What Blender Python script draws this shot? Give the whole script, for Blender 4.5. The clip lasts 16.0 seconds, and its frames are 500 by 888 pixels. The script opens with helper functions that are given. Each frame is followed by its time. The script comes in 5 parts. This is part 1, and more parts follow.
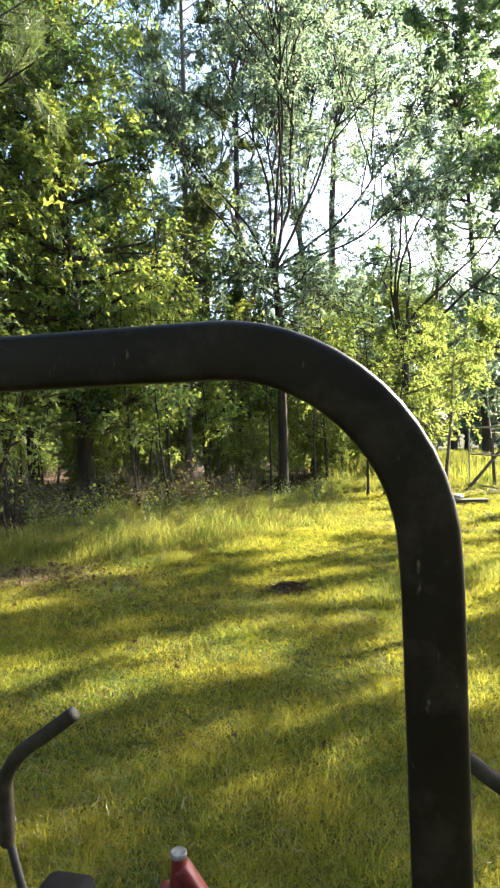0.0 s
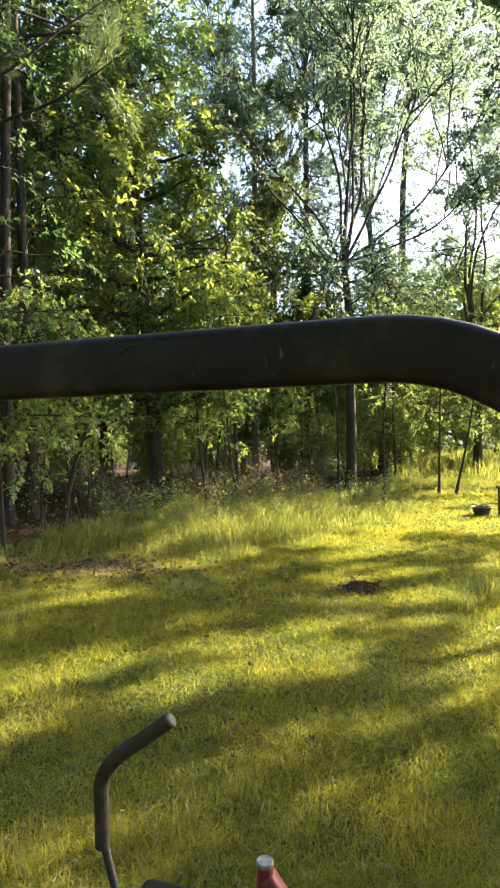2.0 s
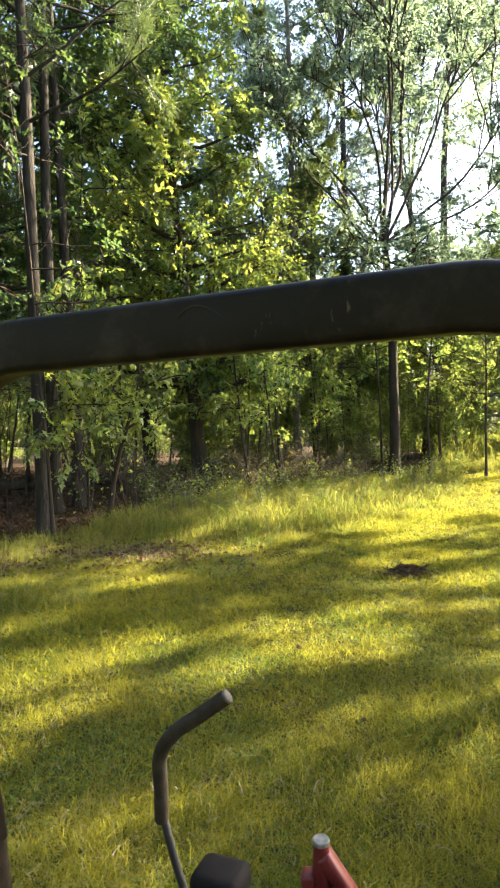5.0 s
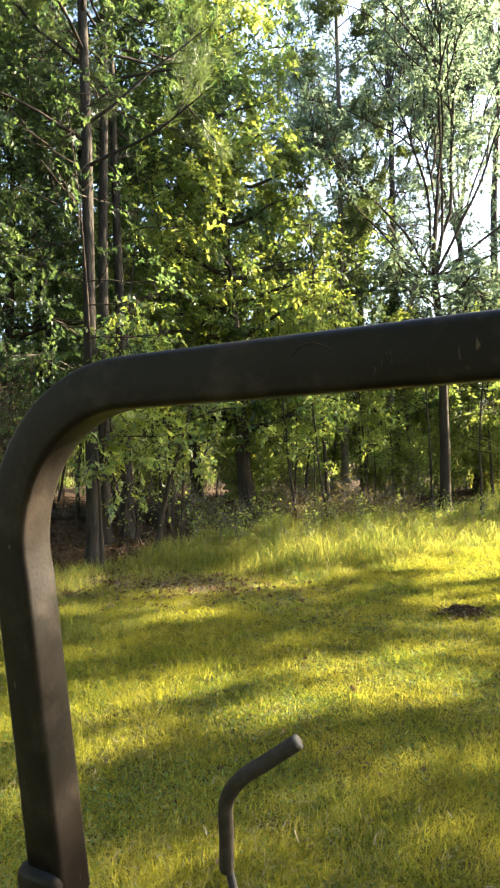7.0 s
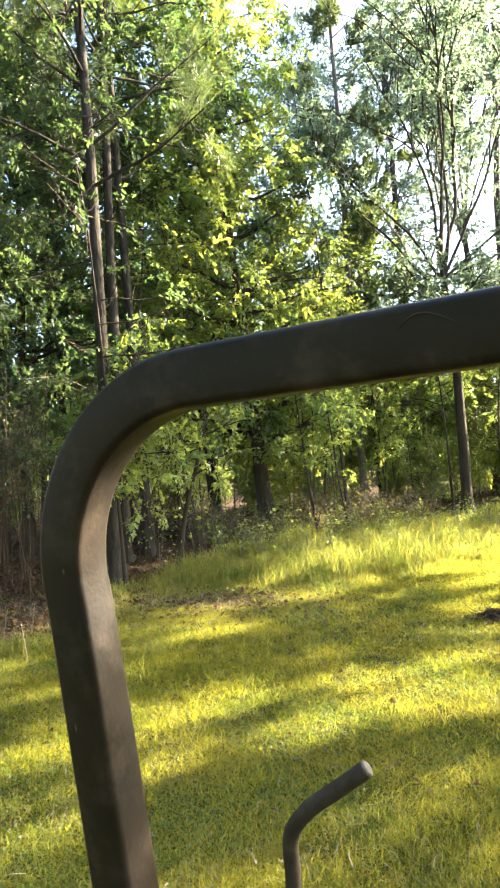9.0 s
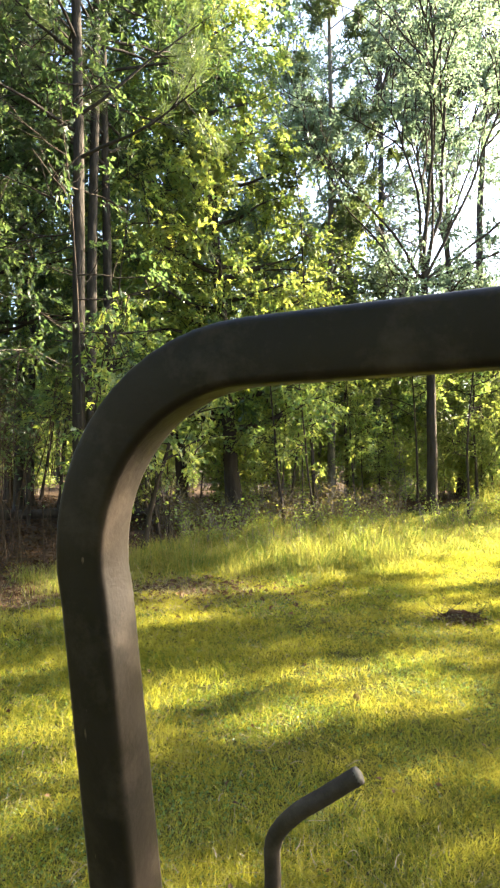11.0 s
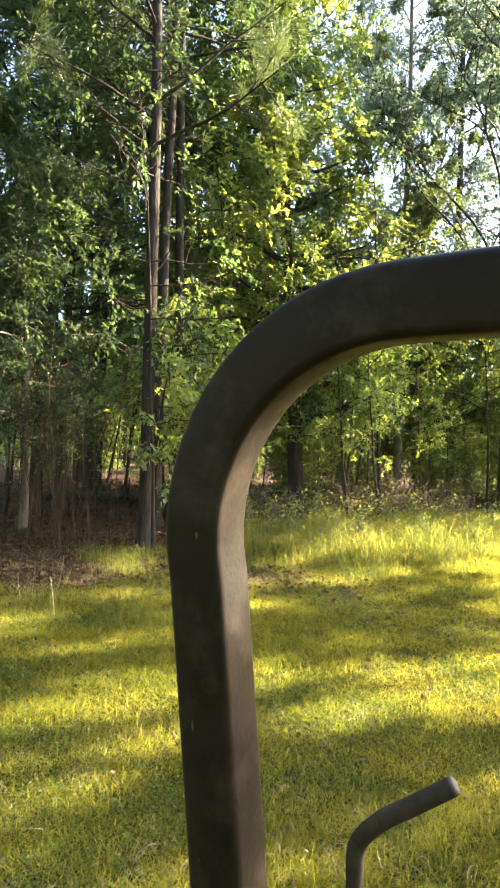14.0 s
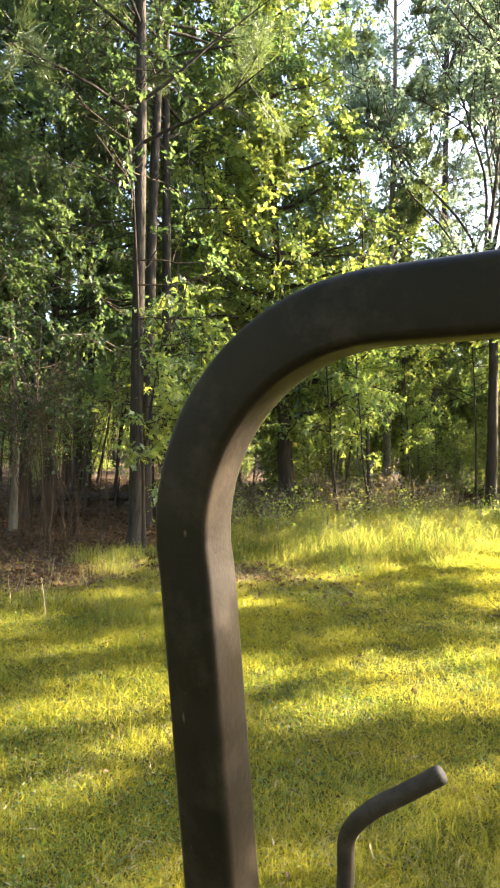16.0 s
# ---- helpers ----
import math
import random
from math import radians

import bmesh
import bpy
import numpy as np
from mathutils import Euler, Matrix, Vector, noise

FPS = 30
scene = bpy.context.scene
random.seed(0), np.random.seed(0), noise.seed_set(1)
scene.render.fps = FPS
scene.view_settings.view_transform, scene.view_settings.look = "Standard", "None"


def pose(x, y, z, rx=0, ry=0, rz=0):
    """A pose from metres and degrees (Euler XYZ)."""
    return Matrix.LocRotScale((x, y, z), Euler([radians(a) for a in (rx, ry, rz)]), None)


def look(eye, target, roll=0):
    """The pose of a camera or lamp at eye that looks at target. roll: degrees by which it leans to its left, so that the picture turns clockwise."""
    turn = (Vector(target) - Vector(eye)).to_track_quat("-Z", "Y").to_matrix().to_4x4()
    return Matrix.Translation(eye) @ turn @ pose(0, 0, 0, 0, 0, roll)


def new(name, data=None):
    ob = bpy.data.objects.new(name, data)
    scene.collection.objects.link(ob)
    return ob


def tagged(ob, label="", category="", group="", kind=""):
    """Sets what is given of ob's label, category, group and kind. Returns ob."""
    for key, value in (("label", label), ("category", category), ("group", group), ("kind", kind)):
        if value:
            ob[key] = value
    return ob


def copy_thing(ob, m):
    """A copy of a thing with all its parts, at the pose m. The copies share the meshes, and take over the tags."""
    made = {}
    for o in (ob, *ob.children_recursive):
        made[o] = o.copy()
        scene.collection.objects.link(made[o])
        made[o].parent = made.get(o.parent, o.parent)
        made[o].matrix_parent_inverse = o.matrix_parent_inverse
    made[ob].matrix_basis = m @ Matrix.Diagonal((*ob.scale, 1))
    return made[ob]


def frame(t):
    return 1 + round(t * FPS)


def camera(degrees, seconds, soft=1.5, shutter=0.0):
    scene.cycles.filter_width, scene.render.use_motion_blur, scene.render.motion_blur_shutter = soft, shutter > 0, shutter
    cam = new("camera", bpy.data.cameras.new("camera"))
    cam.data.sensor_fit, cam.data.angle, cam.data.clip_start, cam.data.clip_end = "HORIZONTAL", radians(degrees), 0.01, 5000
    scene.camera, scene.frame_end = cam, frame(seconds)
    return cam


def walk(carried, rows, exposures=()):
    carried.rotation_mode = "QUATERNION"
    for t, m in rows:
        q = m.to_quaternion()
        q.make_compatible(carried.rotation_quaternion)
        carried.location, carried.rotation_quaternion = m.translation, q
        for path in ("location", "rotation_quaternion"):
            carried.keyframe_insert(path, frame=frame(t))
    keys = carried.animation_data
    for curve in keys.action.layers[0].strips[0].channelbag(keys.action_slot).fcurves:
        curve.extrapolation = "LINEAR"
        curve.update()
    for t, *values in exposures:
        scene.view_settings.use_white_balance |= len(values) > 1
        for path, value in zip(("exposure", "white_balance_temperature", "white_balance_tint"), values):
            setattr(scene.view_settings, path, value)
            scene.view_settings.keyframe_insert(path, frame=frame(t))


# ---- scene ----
cam = camera(43.0, 16.0, 2.2)
PATH = [
    (0, (0.000, -0.000, 1.575), (-0.000, 2.000, 1.564), -1.11),
    (0.5, (-0.035, 0.021, 1.581), (-0.057, 2.021, 1.574), -0.15),
    (1, (-0.055, 0.028, 1.576), (-0.127, 2.027, 1.569), -0.40),
    (1.5, (-0.079, 0.046, 1.581), (-0.220, 2.041, 1.582), -0.85),
    (2, (-0.087, 0.063, 1.589), (-0.288, 2.053, 1.564), -0.53),
    (2.5, (-0.080, 0.069, 1.590), (-0.292, 2.057, 1.547), -0.57),
    (3, (-0.071, 0.075, 1.579), (-0.279, 2.063, 1.517), -1.31),
    (3.2, (-0.070, 0.073, 1.576), (-0.278, 2.061, 1.501), -1.47),
    (5.3, (-0.120, 0.077, 1.563), (-0.473, 2.045, 1.505), -1.71),
    (5.5, (-0.126, 0.079, 1.561), (-0.492, 2.045, 1.522), -1.68),
    (6, (-0.144, 0.078, 1.565), (-0.539, 2.039, 1.566), -1.83),
    (6.5, (-0.166, 0.076, 1.573), (-0.604, 2.028, 1.601), -1.12),
    (7, (-0.173, 0.080, 1.574), (-0.638, 2.024, 1.616), -1.06),
    (7.5, (-0.150, 0.082, 1.573), (-0.662, 2.015, 1.601), -1.40),
    (8, (-0.140, 0.101, 1.571), (-0.869, 1.963, 1.604), -1.20),
    (8.5, (-0.207, 0.141, 1.571), (-0.856, 2.032, 1.602), -2.18),
    (9, (-0.259, 0.148, 1.566), (-0.763, 2.082, 1.649), -3.89),
    (11.3, (-0.359, 0.210, 1.568), (-0.770, 2.167, 1.611), 0.15),
    (11.5, (-0.367, 0.223, 1.561), (-0.789, 2.178, 1.606), 0.53),
    (12, (-0.387, 0.232, 1.561), (-0.854, 2.176, 1.604), 1.25),
    (12.5, (-0.397, 0.236, 1.566), (-0.903, 2.171, 1.618), 1.40),
    (13, (-0.418, 0.243, 1.564), (-0.974, 2.164, 1.607), 2.64),
    (13.5, (-0.423, 0.243, 1.556), (-1.022, 2.152, 1.585), 2.20),
    (14, (-0.421, 0.243, 1.549), (-1.018, 2.152, 1.561), 1.81),
    (14.5, (-0.418, 0.246, 1.537), (-0.993, 2.161, 1.512), 1.59),
    (15, (-0.423, 0.243, 1.539), (-1.004, 2.156, 1.499), 1.84),
    (15.5, (-0.415, 0.235, 1.544), (-0.997, 2.149, 1.509), 1.13),
    (16, (-0.412, 0.226, 1.551), (-0.978, 2.144, 1.558), 1.07),
]
walk(cam, [(t, look(eye, target, roll)) for t, eye, target, roll in PATH], [(0.0, 2.84, 5950, 11), (3.0, 2.87, 6350, 11), (6.0, 3.14, 6400, 11), (8.0, 3.20, 6550, 11), (8.5, 3.63, 6500, 11), (9.0, 3.68, 6400, 11), (11.5, 3.40, 6450, 13), (13.0, 3.40, 6600, 14), (14.5, 3.58, 6650, 14), (15.5, 3.65, 6650, 14), (16.0, 3.62, 6650, 14)])

# ---- world and sun ----
SUN_EL, SUN_AZ = radians(28), radians(50)      # azimuth from +y towards +x
world = bpy.data.worlds.new("sky")
scene.world = world
world.use_nodes = True
wn = world.node_tree
sky = wn.nodes.new("ShaderNodeTexSky")
sky.sky_type, sky.sun_disc = "NISHITA", False
sky.sun_elevation, sky.sun_rotation = SUN_EL, SUN_AZ
sky.air_density, sky.dust_density, sky.ozone_density = 1.0, 2.5, 1.0
wn.nodes["Background"].inputs["Strength"].default_value = 0.086
wn.links.new(sky.outputs[0], wn.nodes["Background"].inputs["Color"])
sun = new("sun", bpy.data.lights.new("sun", "SUN"))
sun.data.energy, sun.data.angle, sun.data.color = 5.0, radians(0.55), (1.0, 0.86, 0.63)
to_sun = Vector((math.sin(SUN_AZ) * math.cos(SUN_EL), math.cos(SUN_AZ) * math.cos(SUN_EL), math.sin(SUN_EL)))
sun.matrix_world = look(to_sun * 80, (0, 0, 0))

# ---- materials ----


def material(name):
    m = bpy.data.materials.new(name)
    m.use_nodes = True
    m.node_tree.nodes.clear()
    out = m.node_tree.nodes.new("ShaderNodeOutputMaterial")
    return m, m.node_tree, out


def noise_node(nt, scale, detail=4.0, coord="Object", rough=0.55):
    tc = nt.nodes.new("ShaderNodeTexCoord")
    n = nt.nodes.new("ShaderNodeTexNoise")
    n.inputs["Scale"].default_value, n.inputs["Detail"].default_value = scale, detail
    n.inputs["Roughness"].default_value = rough
    nt.links.new(tc.outputs[coord], n.inputs["Vector"])
    return n.outputs["Fac"]


def ramp(nt, fac, stops):
    r = nt.nodes.new("ShaderNodeValToRGB")
    while len(r.color_ramp.elements) < len(stops):
        r.color_ramp.elements.new(0.5)
    for e, (p, c) in zip(r.color_ramp.elements, stops):
        e.position, e.color = p, (*c, 1)
    nt.links.new(fac, r.inputs[0])
    return r.outputs["Color"]


def mix(nt, fac, a, b, mode="MIX"):
    n = nt.nodes.new("ShaderNodeMix")
    n.data_type, n.blend_type = "RGBA", mode
    for sock, v in ((n.inputs[0], fac), (n.inputs[6], a), (n.inputs[7], b)):
        if isinstance(v, bpy.types.NodeSocket):
            nt.links.new(v, sock)
        else:
            sock.default_value = (*v, 1) if isinstance(v, tuple) else v
    return n.outputs[2]


def bump(nt, fac, strength, distance):
    b = nt.nodes.new("ShaderNodeBump")
    b.inputs["Strength"].default_value, b.inputs["Distance"].default_value = strength, distance
    nt.links.new(fac, b.inputs["Height"])
    return b.outputs["Normal"]


def plant(name, dark, light, glow_dark, glow_light, through_share=0.5, patch=0.35, gloss=0.06, own=0.6):
    """Leaf or blade: diffuse and translucent, each leaf with its own shade, patches of other tone over metres."""
    m, nt, out = material(name)
    geo = nt.nodes.new("ShaderNodeNewGeometry")
    big = noise_node(nt, patch, 3.0)
    mixfac = nt.nodes.new("ShaderNodeMath")
    mixfac.operation, mixfac.inputs[1].default_value = "MULTIPLY_ADD", own
    nt.links.new(geo.outputs["Random Per Island"], mixfac.inputs[0])
    sub = nt.nodes.new("ShaderNodeMath")
    sub.operation, sub.inputs[1].default_value, sub.inputs[2].default_value = "MULTIPLY_ADD", 1.4, -0.45
    nt.links.new(big, sub.inputs[0])
    nt.links.new(sub.outputs[0], mixfac.inputs[2])
    dif, tra = nt.nodes.new("ShaderNodeBsdfDiffuse"), nt.nodes.new("ShaderNodeBsdfTranslucent")
    nt.links.new(ramp(nt, mixfac.outputs[0], [(0.1, dark), (0.85, light)]), dif.inputs[0])
    nt.links.new(ramp(nt, mixfac.outputs[0], [(0.1, glow_dark), (0.85, glow_light)]), tra.inputs[0])
    mx = nt.nodes.new("ShaderNodeMixShader")
    mx.inputs[0].default_value = through_share
    nt.links.new(dif.outputs[0], mx.inputs[1]), nt.links.new(tra.outputs[0], mx.inputs[2])
    gl = nt.nodes.new("ShaderNodeBsdfGlossy")
    gl.inputs["Roughness"].default_value = 0.42
    m2 = nt.nodes.new("ShaderNodeMixShader")
    m2.inputs[0].default_value = gloss
    nt.links.new(mx.outputs[0], m2.inputs[1]), nt.links.new(gl.outputs[0], m2.inputs[2])
    nt.links.new(m2.outputs[0], out.inputs[0])
    return m


def solid(name, stops, scale, rough=0.8, metal=0.0, bump_strength=0.3, bump_scale=None, dist=0.01, spec=0.5, stretch=None):
    """Opaque surface: colour from noise at two scales, with fine relief."""
    m, nt, out = material(name)
    p = nt.nodes.new("ShaderNodeBsdfPrincipled")
    n1, n2 = noise_node(nt, scale, 6.0), noise_node(nt, bump_scale or scale * 6, 5.0)
    if stretch:
        tc = nt.nodes.new("ShaderNodeTexCoord")
        mp = nt.nodes.new("ShaderNodeMapping")
        mp.inputs["Scale"].default_value = stretch
        nt.links.new(tc.outputs["Object"], mp.inputs["Vector"])
        for f in (n1, n2):
            nt.links.new(mp.outputs[0], f.node.inputs["Vector"])
    col = ramp(nt, n1, stops)
    col = mix(nt, 0.35, col, ramp(nt, n2, [(0.3, (0.35, 0.35, 0.35)), (0.7, (1, 1, 1))]), "MULTIPLY")
    nt.links.new(col, p.inputs["Base Color"])
    p.inputs["Roughness"].default_value, p.inputs["Metallic"].default_value = rough, metal
    p.inputs["Specular IOR Level"].default_value = spec
    nt.links.new(bump(nt, n2, bump_strength, dist), p.inputs["Normal"])
    nt.links.new(p.outputs[0], out.inputs[0])
    return m


LEAF_OAK = plant("oak_leaf", (0.075, 0.13, 0.055), (0.12, 0.165, 0.055), (0.24, 0.42, 0.09), (0.60, 0.62, 0.09), 0.6, 0.45, 0.05)
LEAF_DARK = plant("dark_leaf", (0.034, 0.068, 0.036), (0.06, 0.092, 0.044), (0.075, 0.155, 0.045), (0.19, 0.26, 0.066), 0.52, 0.4, 0.03)
LEAF_FINE = plant("fine_leaf", (0.05, 0.088, 0.062), (0.085, 0.12, 0.082), (0.17, 0.26, 0.15), (0.32, 0.41, 0.23), 0.56, 0.5, 0.03)
LEAF_WOOD = plant("wood_leaf", (0.055, 0.095, 0.025), (0.12, 0.145, 0.04), (0.19, 0.30, 0.055), (0.44, 0.48, 0.10), 0.56, 0.3, 0.03)
NEEDLE = plant("pine_needle", (0.04, 0.075, 0.03), (0.09, 0.12, 0.045), (0.08, 0.13, 0.03), (0.20, 0.25, 0.06), 0.4, 0.6)
BLADE_LAWN = plant("lawn_blade", (0.036, 0.066, 0.009), (0.135, 0.132, 0.019), (0.135, 0.205, 0.014), (0.58, 0.53, 0.052), 0.5, 1.1, 0.012, 0.68)
BLADE_TALL = plant("tall_blade", (0.045, 0.08, 0.018), (0.13, 0.13, 0.035), (0.11, 0.19, 0.022), (0.44, 0.41, 0.07), 0.5, 1.6, 0.02, 0.65)
LEAF_WEED = plant("weed_leaf", (0.08, 0.125, 0.03), (0.15, 0.175, 0.05), (0.22, 0.32, 0.04), (0.42, 0.46, 0.09), 0.5, 0.7, 0.03)
LEAF_CLOVER = plant("clover_leaf", (0.03, 0.075, 0.02), (0.07, 0.125, 0.034), (0.09, 0.21, 0.025), (0.30, 0.42, 0.06), 0.45, 1.3, 0.03)
LEAF_DEAD = plant("dead_leaf", (0.05, 0.03, 0.016), (0.13, 0.078, 0.04), (0.08, 0.04, 0.02), (0.14, 0.08, 0.04), 0.15, 1.5, 0.01)
BARK_DARK = solid("dark_bark", [(0.3, (0.036, 0.027, 0.019)), (0.7, (0.088, 0.068, 0.049))], 2.5, 0.95, 0, 0.8, 9, 0.03, 0.2, (3, 3, 0.6))
BARK_PINE = solid("pine_bark", [(0.3, (0.026, 0.022, 0.017)), (0.7, (0.078, 0.064, 0.050))], 3.0, 0.95, 0, 0.9, 8, 0.03, 0.2, (3, 3, 0.8))
CANE = solid("dry_cane", [(0.3, (0.045, 0.03, 0.019)), (0.7, (0.115, 0.078, 0.048))], 3.0, 0.9, 0, 0.4, 14, 0.01, 0.2)
BARK_GREY = solid("grey_bark", [(0.3, (0.11, 0.095, 0.075)), (0.7, (0.24, 0.21, 0.17))], 3.0, 0.95, 0, 0.6, 12, 0.02, 0.2, (3, 3, 0.7))


def worn_paint():
    """Dull black paint with dust, rubbed spots and fine scratches."""
    m, nt, out = material("worn_black_paint")
    p = nt.nodes.new("ShaderNodeBsdfPrincipled")
    base = ramp(nt, noise_node(nt, 11, 6), [(0.35, (0.009, 0.007, 0.0052)), (0.75, (0.022, 0.0165, 0.012))])
    tc, mp = nt.nodes.new("ShaderNodeTexCoord"), nt.nodes.new("ShaderNodeMapping")
    mp.inputs["Scale"].default_value, mp.inputs["Rotation"].default_value = (1.0, 1.0, 0.35), (0.3, 0.5, 0.2)
    sc = noise_node(nt, 75, 3)
    nt.links.new(tc.outputs["Object"], mp.inputs["Vector"]), nt.links.new(mp.outputs[0], sc.node.inputs["Vector"])
    chips = ramp(nt, sc, [(0.70, (0, 0, 0)), (0.76, (1, 1, 1))])
    dust = ramp(nt, noise_node(nt, 16, 7, "Object", 0.7), [(0.50, (0, 0, 0)), (0.72, (0.38, 0.38, 0.38))])
    col = mix(nt, chips, mix(nt, dust, base, (0.085, 0.066, 0.05)), (0.12, 0.09, 0.06))
    nt.links.new(col, p.inputs["Base Color"])
    rough = ramp(nt, noise_node(nt, 22, 5), [(0.3, (0.33, 0.33, 0.33)), (0.7, (0.56, 0.56, 0.56))])
    nt.links.new(rough, p.inputs["Roughness"])
    p.inputs["Specular IOR Level"].default_value = 0.2
    nt.links.new(bump(nt, noise_node(nt, 170, 4), 0.18, 0.002), p.inputs["Normal"])
    nt.links.new(p.outputs[0], out.inputs[0])
    return m


PAINT_BLACK = worn_paint()
FOAM = solid("black_foam_grip", [(0.35, (0.034, 0.027, 0.018)), (0.7, (0.068, 0.053, 0.036))], 30, 0.85, 0, 0.3, 260, 0.002, 0.2)
END_GREY = solid("pale_grip_end", [(0.3, (0.07, 0.062, 0.05)), (0.7, (0.16, 0.14, 0.11))], 55, 0.8, 0, 0.3, 200, 0.002, 0.2)
RUBBER = solid("tyre_rubber", [(0.35, (0.018, 0.018, 0.018)), (0.7, (0.035, 0.034, 0.032))], 12, 0.85, 0, 0.3, 120, 0.003, 0.3)
PLASTIC = solid("dark_plastic", [(0.35, (0.03, 0.028, 0.028)), (0.7, (0.05, 0.047, 0.047))], 25, 0.55, 0, 0.2, 200, 0.001, 0.4)
ARM = solid("armrest_vinyl", [(0.35, (0.006, 0.005, 0.0045)), (0.7, (0.012, 0.0095, 0.008))], 25, 0.8, 0, 0.2, 200, 0.001, 0.2)
RED = solid("red_paint", [(0.3, (0.12, 0.013, 0.012)), (0.75, (0.20, 0.024, 0.021))], 14, 0.45, 0, 0.08, 120, 0.001, 0.4)
STEEL = solid("dull_steel", [(0.3, (0.16, 0.155, 0.14)), (0.7, (0.32, 0.30, 0.27))], 60, 0.5, 0.4, 0.15, 200, 0.001, 0.5)
WOOD_OLD = solid("weathered_wood", [(0.3, (0.09, 0.07, 0.05)), (0.7, (0.19, 0.155, 0.115))], 6, 0.9, 0, 0.5, 30, 0.01, 0.3, (4, 4, 0.6))
TUB = solid("tub_plastic", [(0.3, (0.05, 0.038, 0.027)), (0.7, (0.095, 0.074, 0.052))], 10, 0.6, 0, 0.15, 60, 0.003)
WHITE = solid("white_enamel", [(0.3, (0.55, 0.53, 0.48)), (0.7, (0.75, 0.73, 0.68))], 8, 0.5, 0, 0.15, 60, 0.003)
WIRE = solid("galvanised_wire", [(0.3, (0.35, 0.35, 0.34)), (0.7, (0.5, 0.5, 0.48))], 20, 0.45, 0.8, 0.1, 90, 0.001)


def ground_material():
    m, nt, out = material("lawn_soil")
    at = nt.nodes.new("ShaderNodeAttribute")
    at.attribute_name = "litter"
    fine, mid, big = noise_node(nt, 45, 6), noise_node(nt, 5, 5), noise_node(nt, 0.6, 4)
    green = ramp(nt, mid, [(0.25, (0.028, 0.034, 0.011)), (0.55, (0.055, 0.056, 0.02)), (0.8, (0.11, 0.088, 0.04))])
    brown = ramp(nt, mid, [(0.25, (0.036, 0.024, 0.016)), (0.55, (0.09, 0.058, 0.037)), (0.8, (0.16, 0.11, 0.075))])
    edge = nt.nodes.new("ShaderNodeMath")
    edge.operation, edge.inputs[1].default_value, edge.inputs[2].default_value = "MULTIPLY_ADD", 0.9, -0.45
    nt.links.new(mid, edge.inputs[0])
    add = nt.nodes.new("ShaderNodeMath")
    add.operation, add.use_clamp = "ADD", True
    nt.links.new(at.outputs["Fac"], add.inputs[0]), nt.links.new(edge.outputs[0], add.inputs[1])
    col = mix(nt, ramp(nt, add.outputs[0], [(0.35, (0, 0, 0)), (0.65, (1, 1, 1))]), green, brown)
    col = mix(nt, 0.6, col, ramp(nt, fine, [(0.3, (0.45, 0.45, 0.45)), (0.75, (1.2, 1.2, 1.2))]), "MULTIPLY")
    col = mix(nt, 0.3, col, ramp(nt, big, [(0.3, (0.6, 0.6, 0.55)), (0.7, (1.1, 1.1, 1.0))]), "MULTIPLY")
    p = nt.nodes.new("ShaderNodeBsdfPrincipled")
    nt.links.new(col, p.inputs["Base Color"])
    p.inputs["Roughness"].default_value, p.inputs["Specular IOR Level"].default_value = 1.0, 0.1
    nt.links.new(bump(nt, fine, 0.9, 0.04), p.inputs["Normal"])
    nt.links.new(p.outputs[0], out.inputs[0])
    return m


GROUND = ground_material()

# ---- mesh helpers ----


def quick_mesh(name, verts, faces, mat, smooth=False):
    """A mesh from arrays: verts (n, 3) and faces (m, 3 or 4)."""
    me = bpy.data.meshes.new(name)
    verts, faces = np.asarray(verts, np.float32), np.asarray(faces, np.int32)
    k = faces.shape[1]
    me.vertices.add(len(verts))
    me.vertices.foreach_set("co", verts.ravel())
    me.loops.add(faces.size)
    me.loops.foreach_set("vertex_index", faces.ravel())
    me.polygons.add(len(faces))
    me.polygons.foreach_set("loop_start", np.arange(0, faces.size, k, dtype=np.int32))
    me.polygons.foreach_set("use_smooth", np.full(len(faces), smooth))
    me.update(calc_edges=True)
    me.materials.append(mat)
    return me


def put(name, me, parent=None, label=""):
    ob = new(name, me)
    if parent:
        ob.parent = parent
    return tagged(ob, label=label)


def part(name, bm, mat, parent, label="", smooth=True):
    me = bpy.data.meshes.new(name)
    for f in bm.faces:
        f.smooth = smooth
    bm.to_mesh(me)
    bm.free()
    me.materials.append(mat)
    return put(name, me, parent, label)


def thing(name, at, label, category, group="", kind=""):
    e = new(name)
    e.location = at
    return tagged(e, label, category, group, kind)


